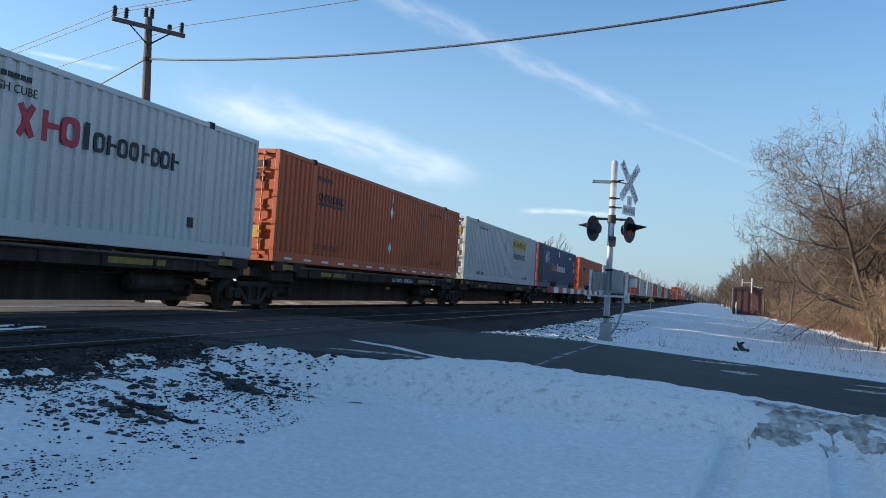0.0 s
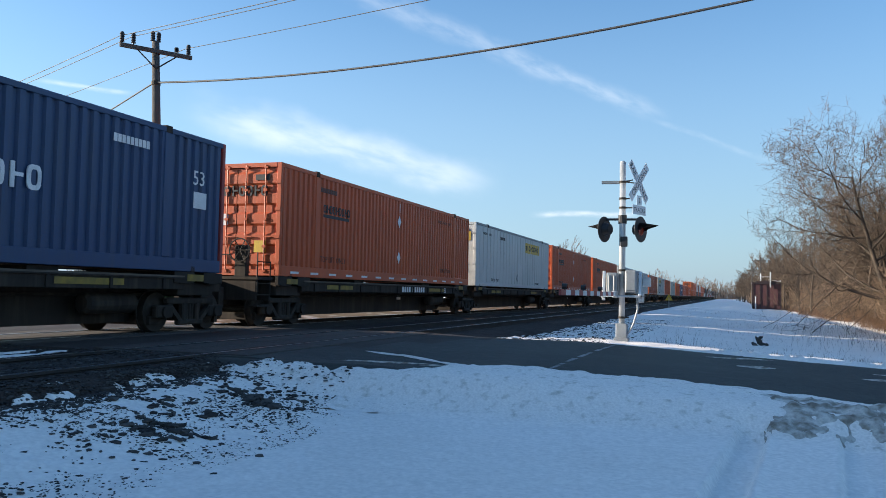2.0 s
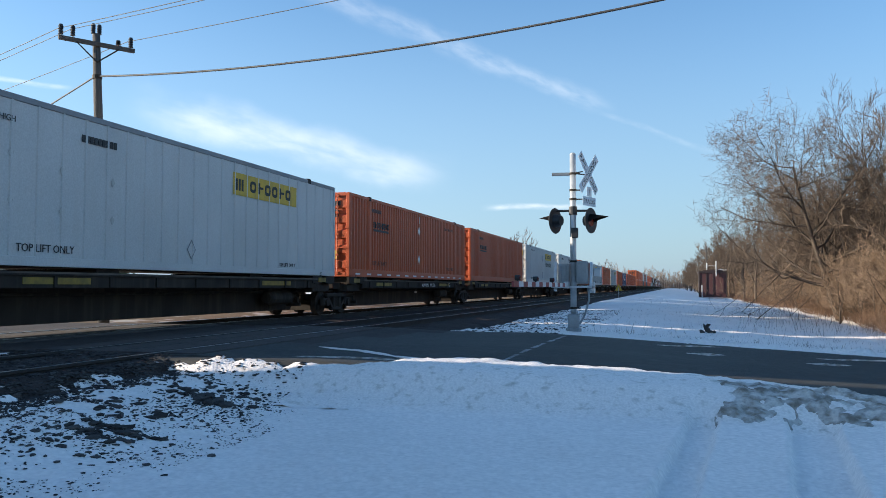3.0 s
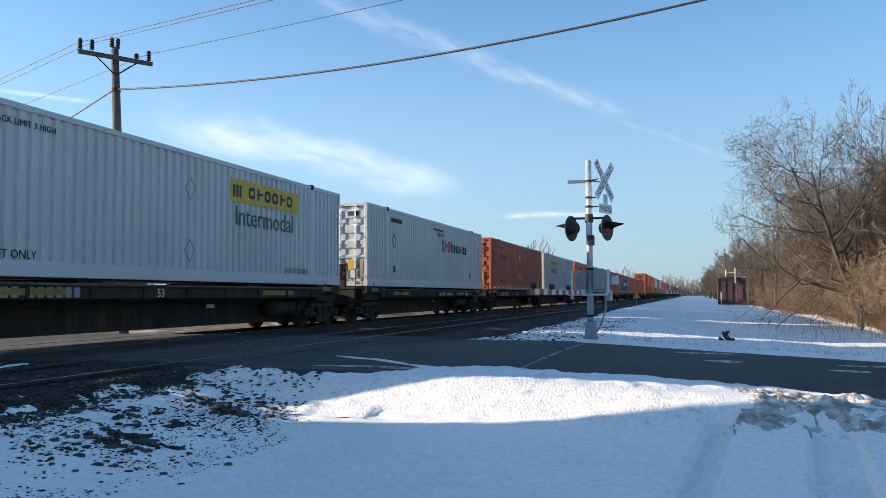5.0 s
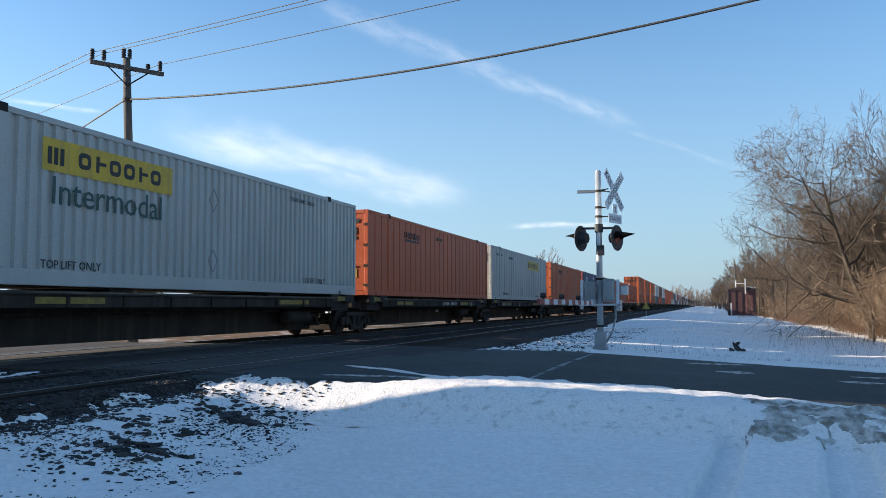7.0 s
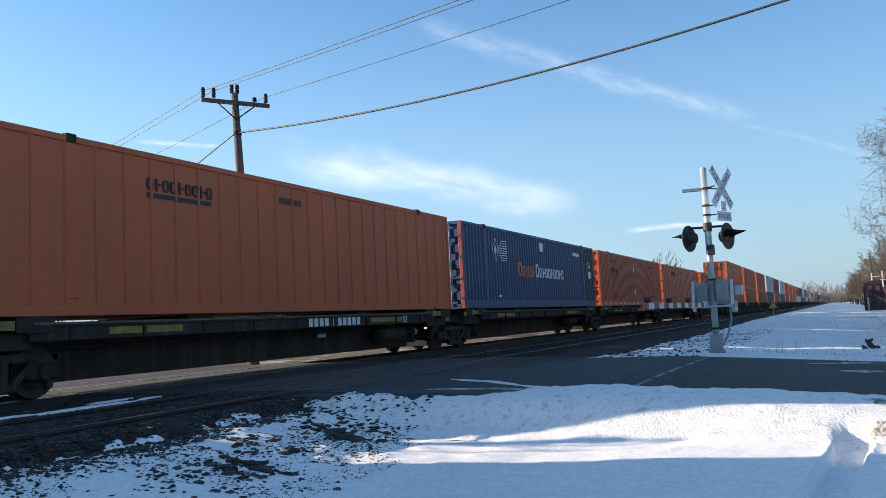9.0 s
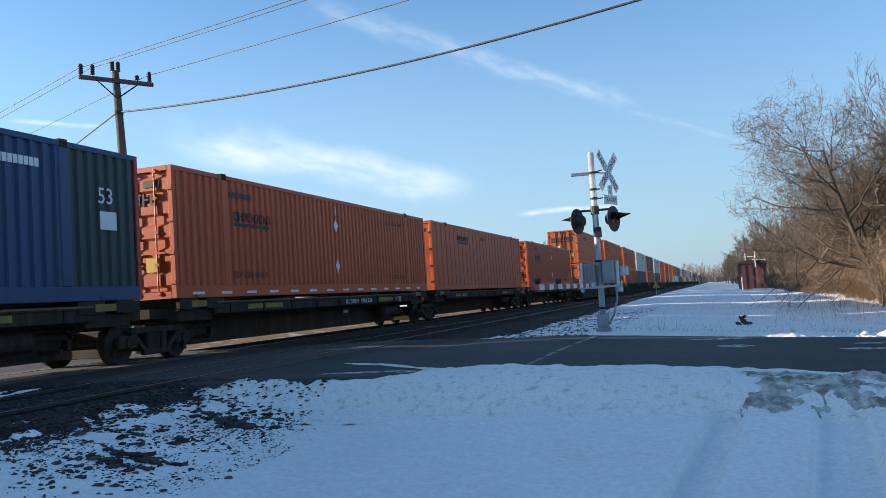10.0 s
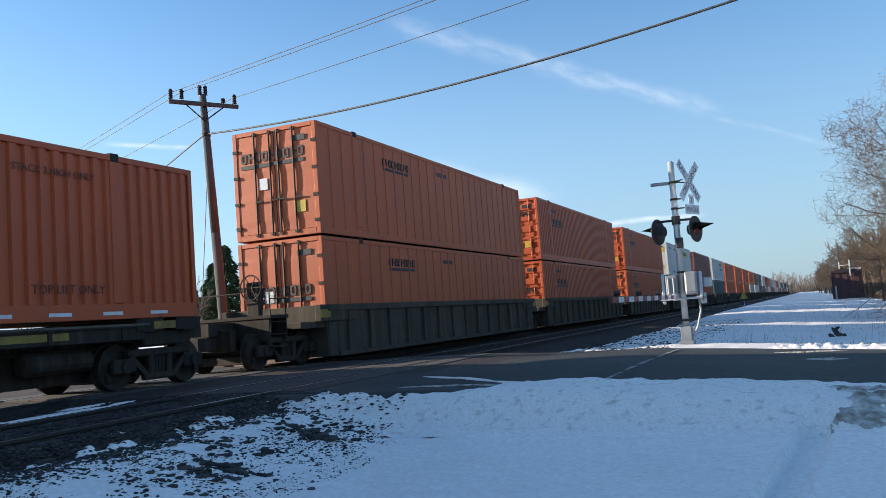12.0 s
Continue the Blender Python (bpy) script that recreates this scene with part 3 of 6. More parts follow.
def marks(kind):
    """Name, material, mesh maker and label of each marking on a near side (y runs along the box, z up)."""
    out = []

    def bars(name, material, label, *args, **more):
        out.append((name, material, lambda: word_row(*args, **more), label))

    def brand(material, label, *args, **more):
        out.append(("lettering", material, lambda: emblem_row(*args, **more), label))

    def words(body, size, y, z, material, label=""):
        out.append(("words", material, (body, size, y, z), label))

    if kind == "red_black_name":
        brand(REDINK, "large red brand lettering", 0.73, 2.15, 1.63, 0.52, 3, 0.12, cross=True)
        bars("lettering", BLACKINK, "black brand lettering", 2.26, 2.38, 1.66, 0.48, 1)
        brand(BLACKINK, "black brand lettering", 2.50, 5.0, 1.66, 0.36, 8, 0.16)
        out.append(("diamond", BLACKINK, lambda: diamond_outline(-5.4, 1.72, 0.28), "thin black diamond"))
        for y in (-5.5, 5.42):
            bars("marking", BLACKINK, "", y, y + 0.22, 0.55, 0.22, 2)
        bars("marking", BLACKINK, "black numbers", -5.75, -4.5, 2.42, 0.16, 9)
        bars("marking", BLACKINK, "", -0.5, 1.0, 2.5, 0.09, 12)
        words("HIGH CUBE", 0.2, 0.1, 2.28, BLACKINK, "faded words")
    if kind.startswith("orange"):
        z, y = (2.22, -4.48) if kind == "orange_smooth" else (1.84, -5.72)
        brand(BLACKINK, "dark brand lettering", y, y + 1.7, z, 0.23, 9, 0.18)
        bars("underline", BLACKINK, "dark bar under the lettering", y, y + 1.66, z - 0.13, 0.085, 1)
        bars("marking", BROWNINK, "faded numbers", -0.6 if kind == "orange_smooth" else -5.9, 0.2 if kind == "orange_smooth" else -4.9, 2.4, 0.13, 9)
        if kind == "orange_diamonds":
            for zz in (2.07, 0.83):
                out.append(("diamond", WHITEINK, (lambda zz: lambda: diamond(-0.05, zz, 0.21))(zz), "white diamond placard"))
            words("TOP LIFT ONLY", 0.23, -5.86, 0.45, BROWNINK, "faded words")
            words("TOP LIFT ONLY", 0.21, 4.3, 0.45, BROWNINK, "faded words")
            words("STACK 3 HIGH ONLY", 0.17, 4.0, 2.38, BROWNINK, "faded words")
            bars("stain", WHITEINK, "pale scrape", -0.04, 0.0, 2.4, 0.3, 1)
            for k in range(14):
                y = -7.5 + k * 1.1
                bars("reflector", WHITEINK, "white reflective tape", y, y + 0.44, 0.075, 0.06, 1)
    if kind.startswith("white"):
        y = -5.23 if kind == "white_intermodal_b" else 1.6
        bars("sign_panel", YELLOW, "yellow name panel", y, y + 3.6, 1.98, 0.57, 1)
        out.append(("lettering", BLACKINK, lambda: lift_out(emblem_row(y + 0.85, y + 3.2, 2.12, 0.30, 6, 0.3)), "dark letters on yellow"))
        out.append(("lettering", BLACKINK, lambda: lift_out(word_row(y + 0.12, y + 0.5, 2.1, 0.3, 3, 0.6)), "dark device on yellow"))
        if kind.startswith("white_intermodal"):
            words("Intermodal", 0.70, y + 0.2, 1.42, GREENINK, "dark green word")
            words("TOP LIFT ONLY", 0.21, -5.98 if y > 0 else -5.2, 0.30, BLACKINK)
            words("TOP LIFT ONLY", 0.2, 4.4, 0.30, BLACKINK)
            words("STACK LIMIT 3 HIGH", 0.16, -5.6 if y > 0 else 3.6, 2.52, BLACKINK)
            for zz in (2.07, 0.68):
                out.append(("diamond", GREY, (lambda zz: lambda: diamond_outline(-0.06, zz, 0.26))(zz), "thin grey diamond"))
        else:
            words("TOP LIFT ONLY", 0.2, -5.45, 0.25, BLACKINK)
            words("TOP LIFT ONLY", 0.15, 4.1, 0.22, BLACKINK)
            words("STACK LIMIT 3 HIGH", 0.15, -6.9, 2.42, BLACKINK)
            bars("marking", BLACKINK, "black numbers", -3.9, -2.9, 2.36, 0.14, 9)
            out.append(("diamond", GREY, lambda: diamond_outline(-0.22, 0.5, 0.22), "thin grey diamond"))
            bars("stain", CARBLACK, "dark rust stain", 5.93, 5.99, 0.3, 1.0, 1)
            bars("stain", CARBLACK, "dark rust stain", -6.0, -5.95, 0.5, 1.3, 1)
            for k, (yy, zz) in enumerate(((-5.6, 1.9), (-4.4, 1.75), (-5.6, 1.1), (-4.4, 1.0), (-3.0, 1.7), (-3.0, 0.95))):
                out.append(("patch", CREAM, (lambda yy, zz: lambda: diamond(yy, zz, 0.09))(yy, zz), "riveted repair patch"))
    if kind == "blue_name":
        brand(ORANGEINK, "orange brand lettering", -2.88, -2.5, 1.2, 0.56, 1)
        brand(ORANGEINK, "orange brand lettering", -2.42, -0.95, 1.2, 0.42, 5, 0.2)
        brand(WHITEINK, "white brand lettering", -0.84, -0.48, 1.2, 0.56, 1)
        brand(WHITEINK, "white brand lettering", -0.38, 2.86, 1.2, 0.42, 9, 0.24)
        out.append(("emblem", WHITEINK, lambda: diamond_outline(-5.15, 2.08, 0.42), "pale diamond emblem"))
        out.append(("emblem", WHITEINK, lambda: diamond(-5.15, 2.08, 0.2), "pale diamond emblem"))
        for k in range(9):
            bars("emblem_stripe", WHITEINK, "pale emblem stripe", -5.1 + 0.38 * abs(k - 4) / 4 + 0.12, -4.0, 1.72 + 0.088 * k, 0.03, 1)
        bars("placard", WHITEINK, "white placard", -0.22, 0.2, 2.3, 0.36, 1)
        bars("marking", WHITEINK, "white numbers", 4.5, 5.5, 2.35, 0.15, 9)
        words("53", 0.44, 6.9, 1.85, WHITEINK, "white number")
        bars("placard", WHITEINK, "white placard", 6.95, 7.4, 1.35, 0.35, 1)
        bars("placard", WHITEINK, "white placard", -5.0, -4.75, 0.4, 0.07, 1)
    return out


def lift_out(bm):
    bmesh.ops.translate(bm, verts=bm.verts, vec=(0.006, 0, 0))
    return bm


LABELS = {"orange_corr": "orange corrugated steel intermodal container with dark lettering", "orange_diamonds": "orange corrugated steel container with white diamonds and white tape",
          "orange_smooth": "orange smooth-sided container with seams and dark lettering", "white_intermodal": "white corrugated container with a yellow panel and green word",
          "white_intermodal_b": "pale grey corrugated container with a yellow panel and green word",
          "white_smooth": "white smooth-panelled container with a yellow name panel", "red_black_name": "white corrugated container with red and black lettering",
          "blue_name": "dark blue corrugated container with white and orange lettering", "plain": "weathered plain steel intermodal container"}
PAINT = {"orange": ORANGE, "white": WHITE, "red": WHITE, "blue": BLUE}


def container(kind, paint, z, y0, doors=True, detail=True, end_colour=None):
    """y0: the end nearest the viewer at the start; z: the underside."""
    c = empty("shipping_container", LABELS[kind], "container", "containers on the train")
    smooth = kind.endswith("smooth")
    form = "smooth" if smooth else "corrugated"
    for s in (1, -1):
        flank = painted(("side_panel", form, s, y0 > 200 and kind == "blue_name"), lambda: side_sheet(form, s), paint)
        if kind == "blue_name" and len(flank.materials) == 1:
            flank.materials.append(DARKGREEN)
            for face in flank.polygons:
                if (face.center.y > 6.2 if y0 > 200 else face.center.y < -6.2):
                    face.material_index = 1
        part("side_panel", flank, None, c)
        part("bottom_rail", painted(("bottom_rail", s, smooth), lambda: boxes((s * FACE - 0.06 * (s > 0), s * FACE + 0.06 * (s < 0), -BOX_L / 2 + 0.1, BOX_L / 2 - 0.1, 0.0, 0.17 if smooth else 0.27), bevel=0.01), paint), None, c)
        part("top_rail", painted(("top_rail", s), lambda: boxes((s * FACE - 0.06 * (s > 0), s * FACE + 0.06 * (s < 0), -BOX_L / 2 + 0.1, BOX_L / 2 - 0.1, BOX_H - 0.11, BOX_H), bevel=0.01), paint if not smooth or paint is not WHITE else GREY), None, c)
        for sy in (-1, 1):
            part("lift_post", painted(("lift_post", s, sy), lambda: boxes((s * FACE - 0.09 + 0.010 * s, s * FACE + 0.010 * s + 0.09 * (s < 0), sy * 6.08 - 0.125, sy * 6.08 + 0.125, 0.275, BOX_H - 0.115), bevel=0.012) if s > 0 else boxes((-FACE - 0.010, -FACE + 0.08, sy * 6.08 - 0.125, sy * 6.08 + 0.125, 0.275, BOX_H - 0.115), bevel=0.012), paint), None, c)
            part("lift_casting", painted(("lift_casting", s, sy), lambda: boxes((s * FACE - 0.16 * (s > 0) + 0.008 * (s > 0), s * FACE + 0.16 * (s < 0) + 0.008 * (s > 0), sy * 6.08 - 0.1, sy * 6.08 + 0.1, BOX_H - 0.12, BOX_H + 0.035), bevel=0.012), CARBLACK), None, c)
    roof = painted(("roof",), lambda: boxes((-FACE + 0.05, FACE - 0.05, -BOX_L / 2 + 0.02, BOX_L / 2 - 0.02, BOX_H - 0.05, BOX_H - 0.02)), paint)
    part("roof", roof, None, c)
    part("floor", painted(("floor",), lambda: boxes((-FACE + 0.05, FACE - 0.05, -BOX_L / 2 + 0.05, BOX_L / 2 - 0.05, 0.03, 0.14)), CARBLACK), None, c)
    tint = end_colour or paint
    for i in range(4):
        part("corner_post", painted(("corner_post", i), lambda: end_posts()[i], REDTRIM if paint is BLUE else tint), None, c)
    far = part("end_wall", painted(("end_wall", True), lambda: end_wall(True), tint), None, c)
    far.rotation_euler.z = math.pi
    for sy in (-1, 1):
        for nm, za, zb in (("end_sill", 0.0, 0.16), ("end_header", BOX_H - 0.12, BOX_H)):
            part(nm, painted((nm, sy), lambda: boxes((-FACE + 0.13, FACE - 0.13, sy * (BOX_L / 2) - 0.08 * (sy > 0), sy * (BOX_L / 2) + 0.08 * (sy < 0), za, zb), bevel=0.01), tint), None, c)
    if doors:
        for s in (-1, 1):
            d = part("door", painted(("door", s, smooth), lambda: door_leaf(s, smooth), tint), None, c)
            part("lock_rod", painted(("lock_rod", s, smooth), lambda: lock_rods(s, smooth), GALV if paint in (WHITE, CREAM) else STEEL if smooth else tint), None, d)
        if detail and paint in (WHITE, CREAM, ORANGE, ORANGE2, FADED):
            m = YELLOW if kind.startswith("white") else (REDINK if kind == "red_black_name" else BLACKINK)
            word = part("door_sign", painted(("door_lettering", kind), lambda: letter_bars(0, 0, (2.1,), 0.42) if kind.startswith("white") else emblem_row(0, 1.0, 0, 0.40, 3, 0.12, cross=True) if kind == "red_black_name" else emblem_row(0, 1.95, 0, 0.27, 9, 0.18), m), None, c, "lettering on the doors")
            word.rotation_euler.z = -math.pi / 2
            low = 1.45 if z < 1.5 else 2.05
            word["kind"] = "stuff"
            word.location = (-FACE + 0.25, -BOX_L / 2 + 0.004, low)
            if smooth and paint in (ORANGE, ORANGE2):
                under = part("underline", painted(("door_underline",), lambda: letter_bars(0, 0, (1.95,), 0.1), BLACKINK), None, c, "dark bar under the lettering")
                under.rotation_euler.z, under.location = -math.pi / 2, (-FACE + 0.25, -BOX_L / 2 + 0.004, low - 0.15)
            if kind == "red_black_name":
                for k, (px, pz, pw, ph) in enumerate(((-1.12, 0.2, 0.10, 0.55), (-0.62, 0.18, 0.07, 0.4), (0.5, 0.2, 0.08, 0.5), (1.02, 0.2, 0.12, 0.7))):
                    st = part("rust_stain", painted(("rust_stain", k), lambda: letter_bars(0, 0, (pw,), ph), RUST), None, c, "brown rust streak")
                    st.rotation_euler.z, st.location = -math.pi / 2, (px, -BOX_L / 2 + 0.006, pz)
            for k, (px, pz, pw) in enumerate(((0.55, 2.45, 0.42), (0.55, 0.6, 0.34), (-0.5, 1.3, 0.26))):
                pl = part("placard", painted(("placard", k), lambda: letter_bars(0, 0, (pw,), 0.3), YELLOW if k == 1 else BLACKINK if k == 0 else WHITEINK), None, c)
                pl.scale = (1, 1, 0.5 if k == 0 else 1)
                pl.rotation_euler.z, pl.location = -math.pi / 2, (px, -BOX_L / 2 + 0.004, pz)
    else:
        part("end_wall", painted(("end_wall", True), lambda: end_wall(True), tint), None, c)
    if detail:
        for name, material, make, label in marks(kind):
            if isinstance(make, tuple):
                body, size, y, zz = make
                me = shared(("words", body, size, material.name), lambda: lettering(body, size, material))
                o = tagged(part("stencil_text", me, None, c, label), kind="stuff")
                o.location = (FACE - 0.004, y, zz)
            else:
                o = part(name, painted((name, kind, material.name, label, len(c.children)), make, material), None, c, label)
                o.location.x = FACE - 0.009
                if name == "reflector":
                    o.location.x = FACE - 0.002
                if name in ("lettering", "marking"):
                    o["kind"] = "stuff"
    MOVERS.append((c, y0 + BOX_L / 2, z))
    return c


def wheel_mesh():
    bm = bmesh.new()
    tube(bm, (-0.065, 0, 0), (0.065, 0, 0), 0.42, 0.405, n=24)
    tube(bm, (-0.095, 0, 0), (-0.064, 0, 0), 0.45, 0.45, n=24)
    tube(bm, (0.06, 0, 0), (0.085, 0, 0), 0.30, 0.22, n=20)
    return bm


def bogie(y):
    """A two-axle freight bogie centred at y."""
    b = empty("rail_bogie", "dark greasy two-axle freight bogie with cast side frames", "bogie", "bogies of the train")
    for ay in (-0.89, 0.89):
        for s in (1, -1):
            w = part("wheel", painted(("wheel",), wheel_mesh, STEEL), None, b)
            w.location, w.rotation_euler.z = (s * 0.775, ay, 0.42), 0 if s > 0 else math.pi
        part("axle", painted(("axle",), lambda: tubes(((-1.0, 0, 0), (1.0, 0, 0), 0.075)), STEEL), None, b).location = (0, ay, 0.42)
    for s in (1, -1):
        def frame_bm():
            bm = bmesh.new()
            x0, x1 = (0.93, 1.08)
            for a in ((-1.15, -0.62, 0.30, 0.56), (0.62, 1.15, 0.30, 0.56), (-0.8, 0.8, 0.58, 0.72), (-0.42, 0.42, 0.14, 0.26), (-0.30, -0.16, 0.2, 0.62), (0.16, 0.30, 0.2, 0.62)):
                box(bm, x0, x1, a[0], a[1], a[2], a[3], bevel=0.03)
            for k in (-1, 1):
                box(bm, x0 + 0.02, x1 - 0.02, -0.28, 0.28, -0.05, 0.05, m=Matrix.Translation((0, k * 0.55, 0.42)) @ Matrix.Rotation(k * 0.75, 4, "X"))
                tube(bm, (x0, k * 0.89, 0.42), (x1 + 0.05, k * 0.89, 0.42), 0.12, n=12)
            for k in (-0.09, 0.0, 0.09):
                tube(bm, (1.0, k, 0.26), (1.0, k, 0.58), 0.04, n=8)
            return bm
        sf = part("side_frame", painted(("side_frame",), frame_bm, CARBLACK), None, b)
        sf.rotation_euler.z = 0 if s > 0 else math.pi
    for k in (-1, 1):
        part("brake_beam", painted(("brake_beam", k), lambda: boxes((-0.85, 0.85, k * 0.36 - 0.05, k * 0.36 + 0.05, 0.24, 0.42), (-0.1, 0.1, k * 0.30 - 0.12, k * 0.30 + 0.12, 0.2, 0.66), bevel=0.01), CARBLACK), None, b)
        part("equalizer", painted(("equalizer", k), lambda: boxes((-0.92, 0.92, k * 1.12 - 0.06, k * 1.12 + 0.06, 0.16, 0.34), bevel=0.01), CARBLACK), None, b)
    part("bolster", painted(("bolster",), lambda: boxes((-1.0, 1.0, -0.2, 0.2, 0.42, 0.68), bevel=0.03), CARBLACK), None, b)
    MOVERS.append((b, y, RAIL_Z))


def spine_unit(y0, y1, plate=0):
    """One platform of an articulated spine car, from y0 to y1."""
    L = y1 - y0
    key = round(L, 1)
    u = empty("spine_car", "black steel spine car platform with yellow marks and white stencils", "rail car", "cars of the train")
    D = DECK - RAIL_Z

    def sill():
        bm = bmesh.new()
        h = L / 2
        prof = [(-h + 0.1, D - 0.42), (-h + 1.5, D - 0.42), (-h + 2.1, D - 1.06), (h - 2.1, D - 1.06), (h - 1.5, D - 0.42), (h - 0.1, D - 0.42), (h - 0.1, D - 0.13), (-h + 0.1, D - 0.13)]
        for x0, x1 in ((-0.42, 0.42),):
            lo = [bm.verts.new((x0, y, z)) for y, z in prof]
            hi = [bm.verts.new((x1, y, z)) for y, z in prof]
            n = len(prof)
            for i in range(n):
                bm.faces.new((lo[i], lo[(i + 1) % n], hi[(i + 1) % n], hi[i]))
            bm.faces.new(hi)
            bm.faces.new(lo[::-1])
        return bm
    part("centre_sill", painted(("centre_sill", key), sill, CARBLACK), None, u)
    for s in (1, -1):
        part("side_sill", painted(("side_sill", key, s), lambda: boxes((s * 1.22 - 0.05, s * 1.22 + 0.05, -L / 2 + 1.9, L / 2 - 1.9, D - 0.38, D - 0.14), (s * 1.22 - 0.09, s * 1.22 + 0.09, -L / 2 + 1.9, L / 2 - 1.9, D - 0.16, D - 0.12), bevel=0.008), CARBLACK), None, u)
    for k, y in enumerate((-L / 2 + 0.95, -L / 2 + 1.95, -3.0, 3.0, L / 2 - 1.95, L / 2 - 0.95)):
        w = 1.30 if k in (0, 1, 4, 5) else 1.2
        part("cross_bearer", painted(("cross_bearer", w), lambda: boxes((-w, w, -0.16, 0.16, -0.26, -0.005), (-w, -w + 0.1, -0.34, 0.34, -0.24, -0.01), (w - 0.1, w, -0.34, 0.34, -0.24, -0.01), bevel=0.01), CARBLACK), None, u).location = (0, y, D)
    for y in (-L / 2 + 1.3, L / 2 - 1.6):
        part("yellow_mark", painted(("yellow_mark",), lambda: boxes((1.302, 1.312, -0.28, 0.28, -0.2, -0.06)), DULLYELLOW), None, u, "dirty yellow block").location = (0, y, D)
        part("corner_guide", painted(("corner_guide",), lambda: boxes((1.18, 1.3, -0.09, 0.09, -0.02, 0.13), bevel=0.02), CARBLACK), None, u).location = (0, y - 0.1, D)
    for sy in (-1, 1):
        part("body_bolster", painted(("body_bolster",), lambda: boxes((-1.16, 1.16, -0.62, 0.62, D - 0.5, D - 0.24), (-0.9, 0.9, -1.25, 1.25, D - 0.42, D - 0.2), bevel=0.015), CARBLACK), None, u).location.y = sy * (L / 2 - 1.37)
    # air gear hung under the frame near the bogies
    for sy in (-1, 1):
        part("air_reservoir", painted(("air_reservoir",), lambda: tubes(((0, -0.62, 0), (0, 0.62, 0), 0.2), ((0, -0.68, 0), (0, -0.62, 0), 0.14, 0.2), ((0, 0.62, 0), (0, 0.68, 0), 0.2, 0.14), n=14), CARBLACK), None, u).location = (0.78 * sy, sy * (L / 2 - 3.6), D - 0.66)
        part("brake_lever", painted(("brake_lever",), lambda: boxes((0.5, 0.56, -0.9, 0.7, -0.08, 0.02), (0.5, 0.56, 0.5, 0.62, -0.3, 0.1), (-0.56, -0.5, -0.8, 0.9, -0.16, -0.06), (-0.9, 0.9, -0.04, 0.04, -0.34, -0.24), bevel=0.01), CARBLACK), None, u).location = (0, sy * (L / 2 - 2.3), D - 0.6)
        part("train_line", painted(("train_line", key), lambda: tubes(((0.62, -L / 2 + 0.3, 0), (0.62, L / 2 - 0.3, 0), 0.03), n=8), CARBLACK), None, u).location = (0 if sy > 0 else -1.24, 0, D - 0.5)
    if plate < 3:
        ya = (0.44, -5.6, 0.44)[plate]
        if plate < 2:
            for k, (n, dy) in enumerate(((4, 0.0), (6, 1.0))):
                me = painted(("number_bars", n, plate), lambda: letter_bars(0, 0, (0.15,) * n, 0.19, 0.45), WHITEINK if plate == 0 else FADEDINK)
                tagged(part("stencil", me, None, u, "white car letters"), kind="stuff").location = (1.268, ya + dy, D - 0.35)
        else:
            me = shared(("words", "ALL PURPOSE SPINE CAR", 0.19, "w"), lambda: lettering("ALL PURPOSE SPINE CAR", 0.19, WHITEINK))
            tagged(part("stencil_text", me, None, u, "white stencilled words"), kind="stuff").location = (1.27, ya, D - 0.33)
        me = shared(("words", "53", 0.26, "w"), lambda: lettering("53", 0.26, WHITEINK))
        tagged(part("stencil_text", me, None, u, "white number"), kind="stuff").location = (1.27, ya + 4.5, D - 0.35)
        part("placard", painted(("car_placard",), lambda: boxes((0.42, 0.43, -0.18, 0.18, -0.08, 0.08)), WHITEINK), None, u, "small pale plate").location = (0, 2.2, D - 0.55)
    for y in (-L / 2 + 4.2, L / 2 - 4.6):
        part("yellow_plate", painted(("yellow_plate",), lambda: boxes((1.272, 1.278, -0.85, 0.85, -0.31, -0.19)), DULLYELLOW), None, u, "long dirty yellow plate").location = (0, y, D)
    for k in range(9):
        part("sill_bracket", painted(("sill_bracket",), lambda: boxes((1.27, 1.305, -0.04, 0.04, -0.37, -0.16), bevel=0.006), CARBLACK), None, u).location = (0, -L / 2 + 2.6 + k * (L - 5.2) / 8, D)
    part("sill_stripe", painted(("sill_stripe", key), lambda: boxes((1.272, 1.314, -L / 2 + 1.95, L / 2 - 1.95, -0.125, -0.09)), SILLTAN), None, u, "worn tan upper flange").location = (0, 0, D)
    MOVERS.append((u, (y0 + y1) / 2, RAIL_Z))
    return u


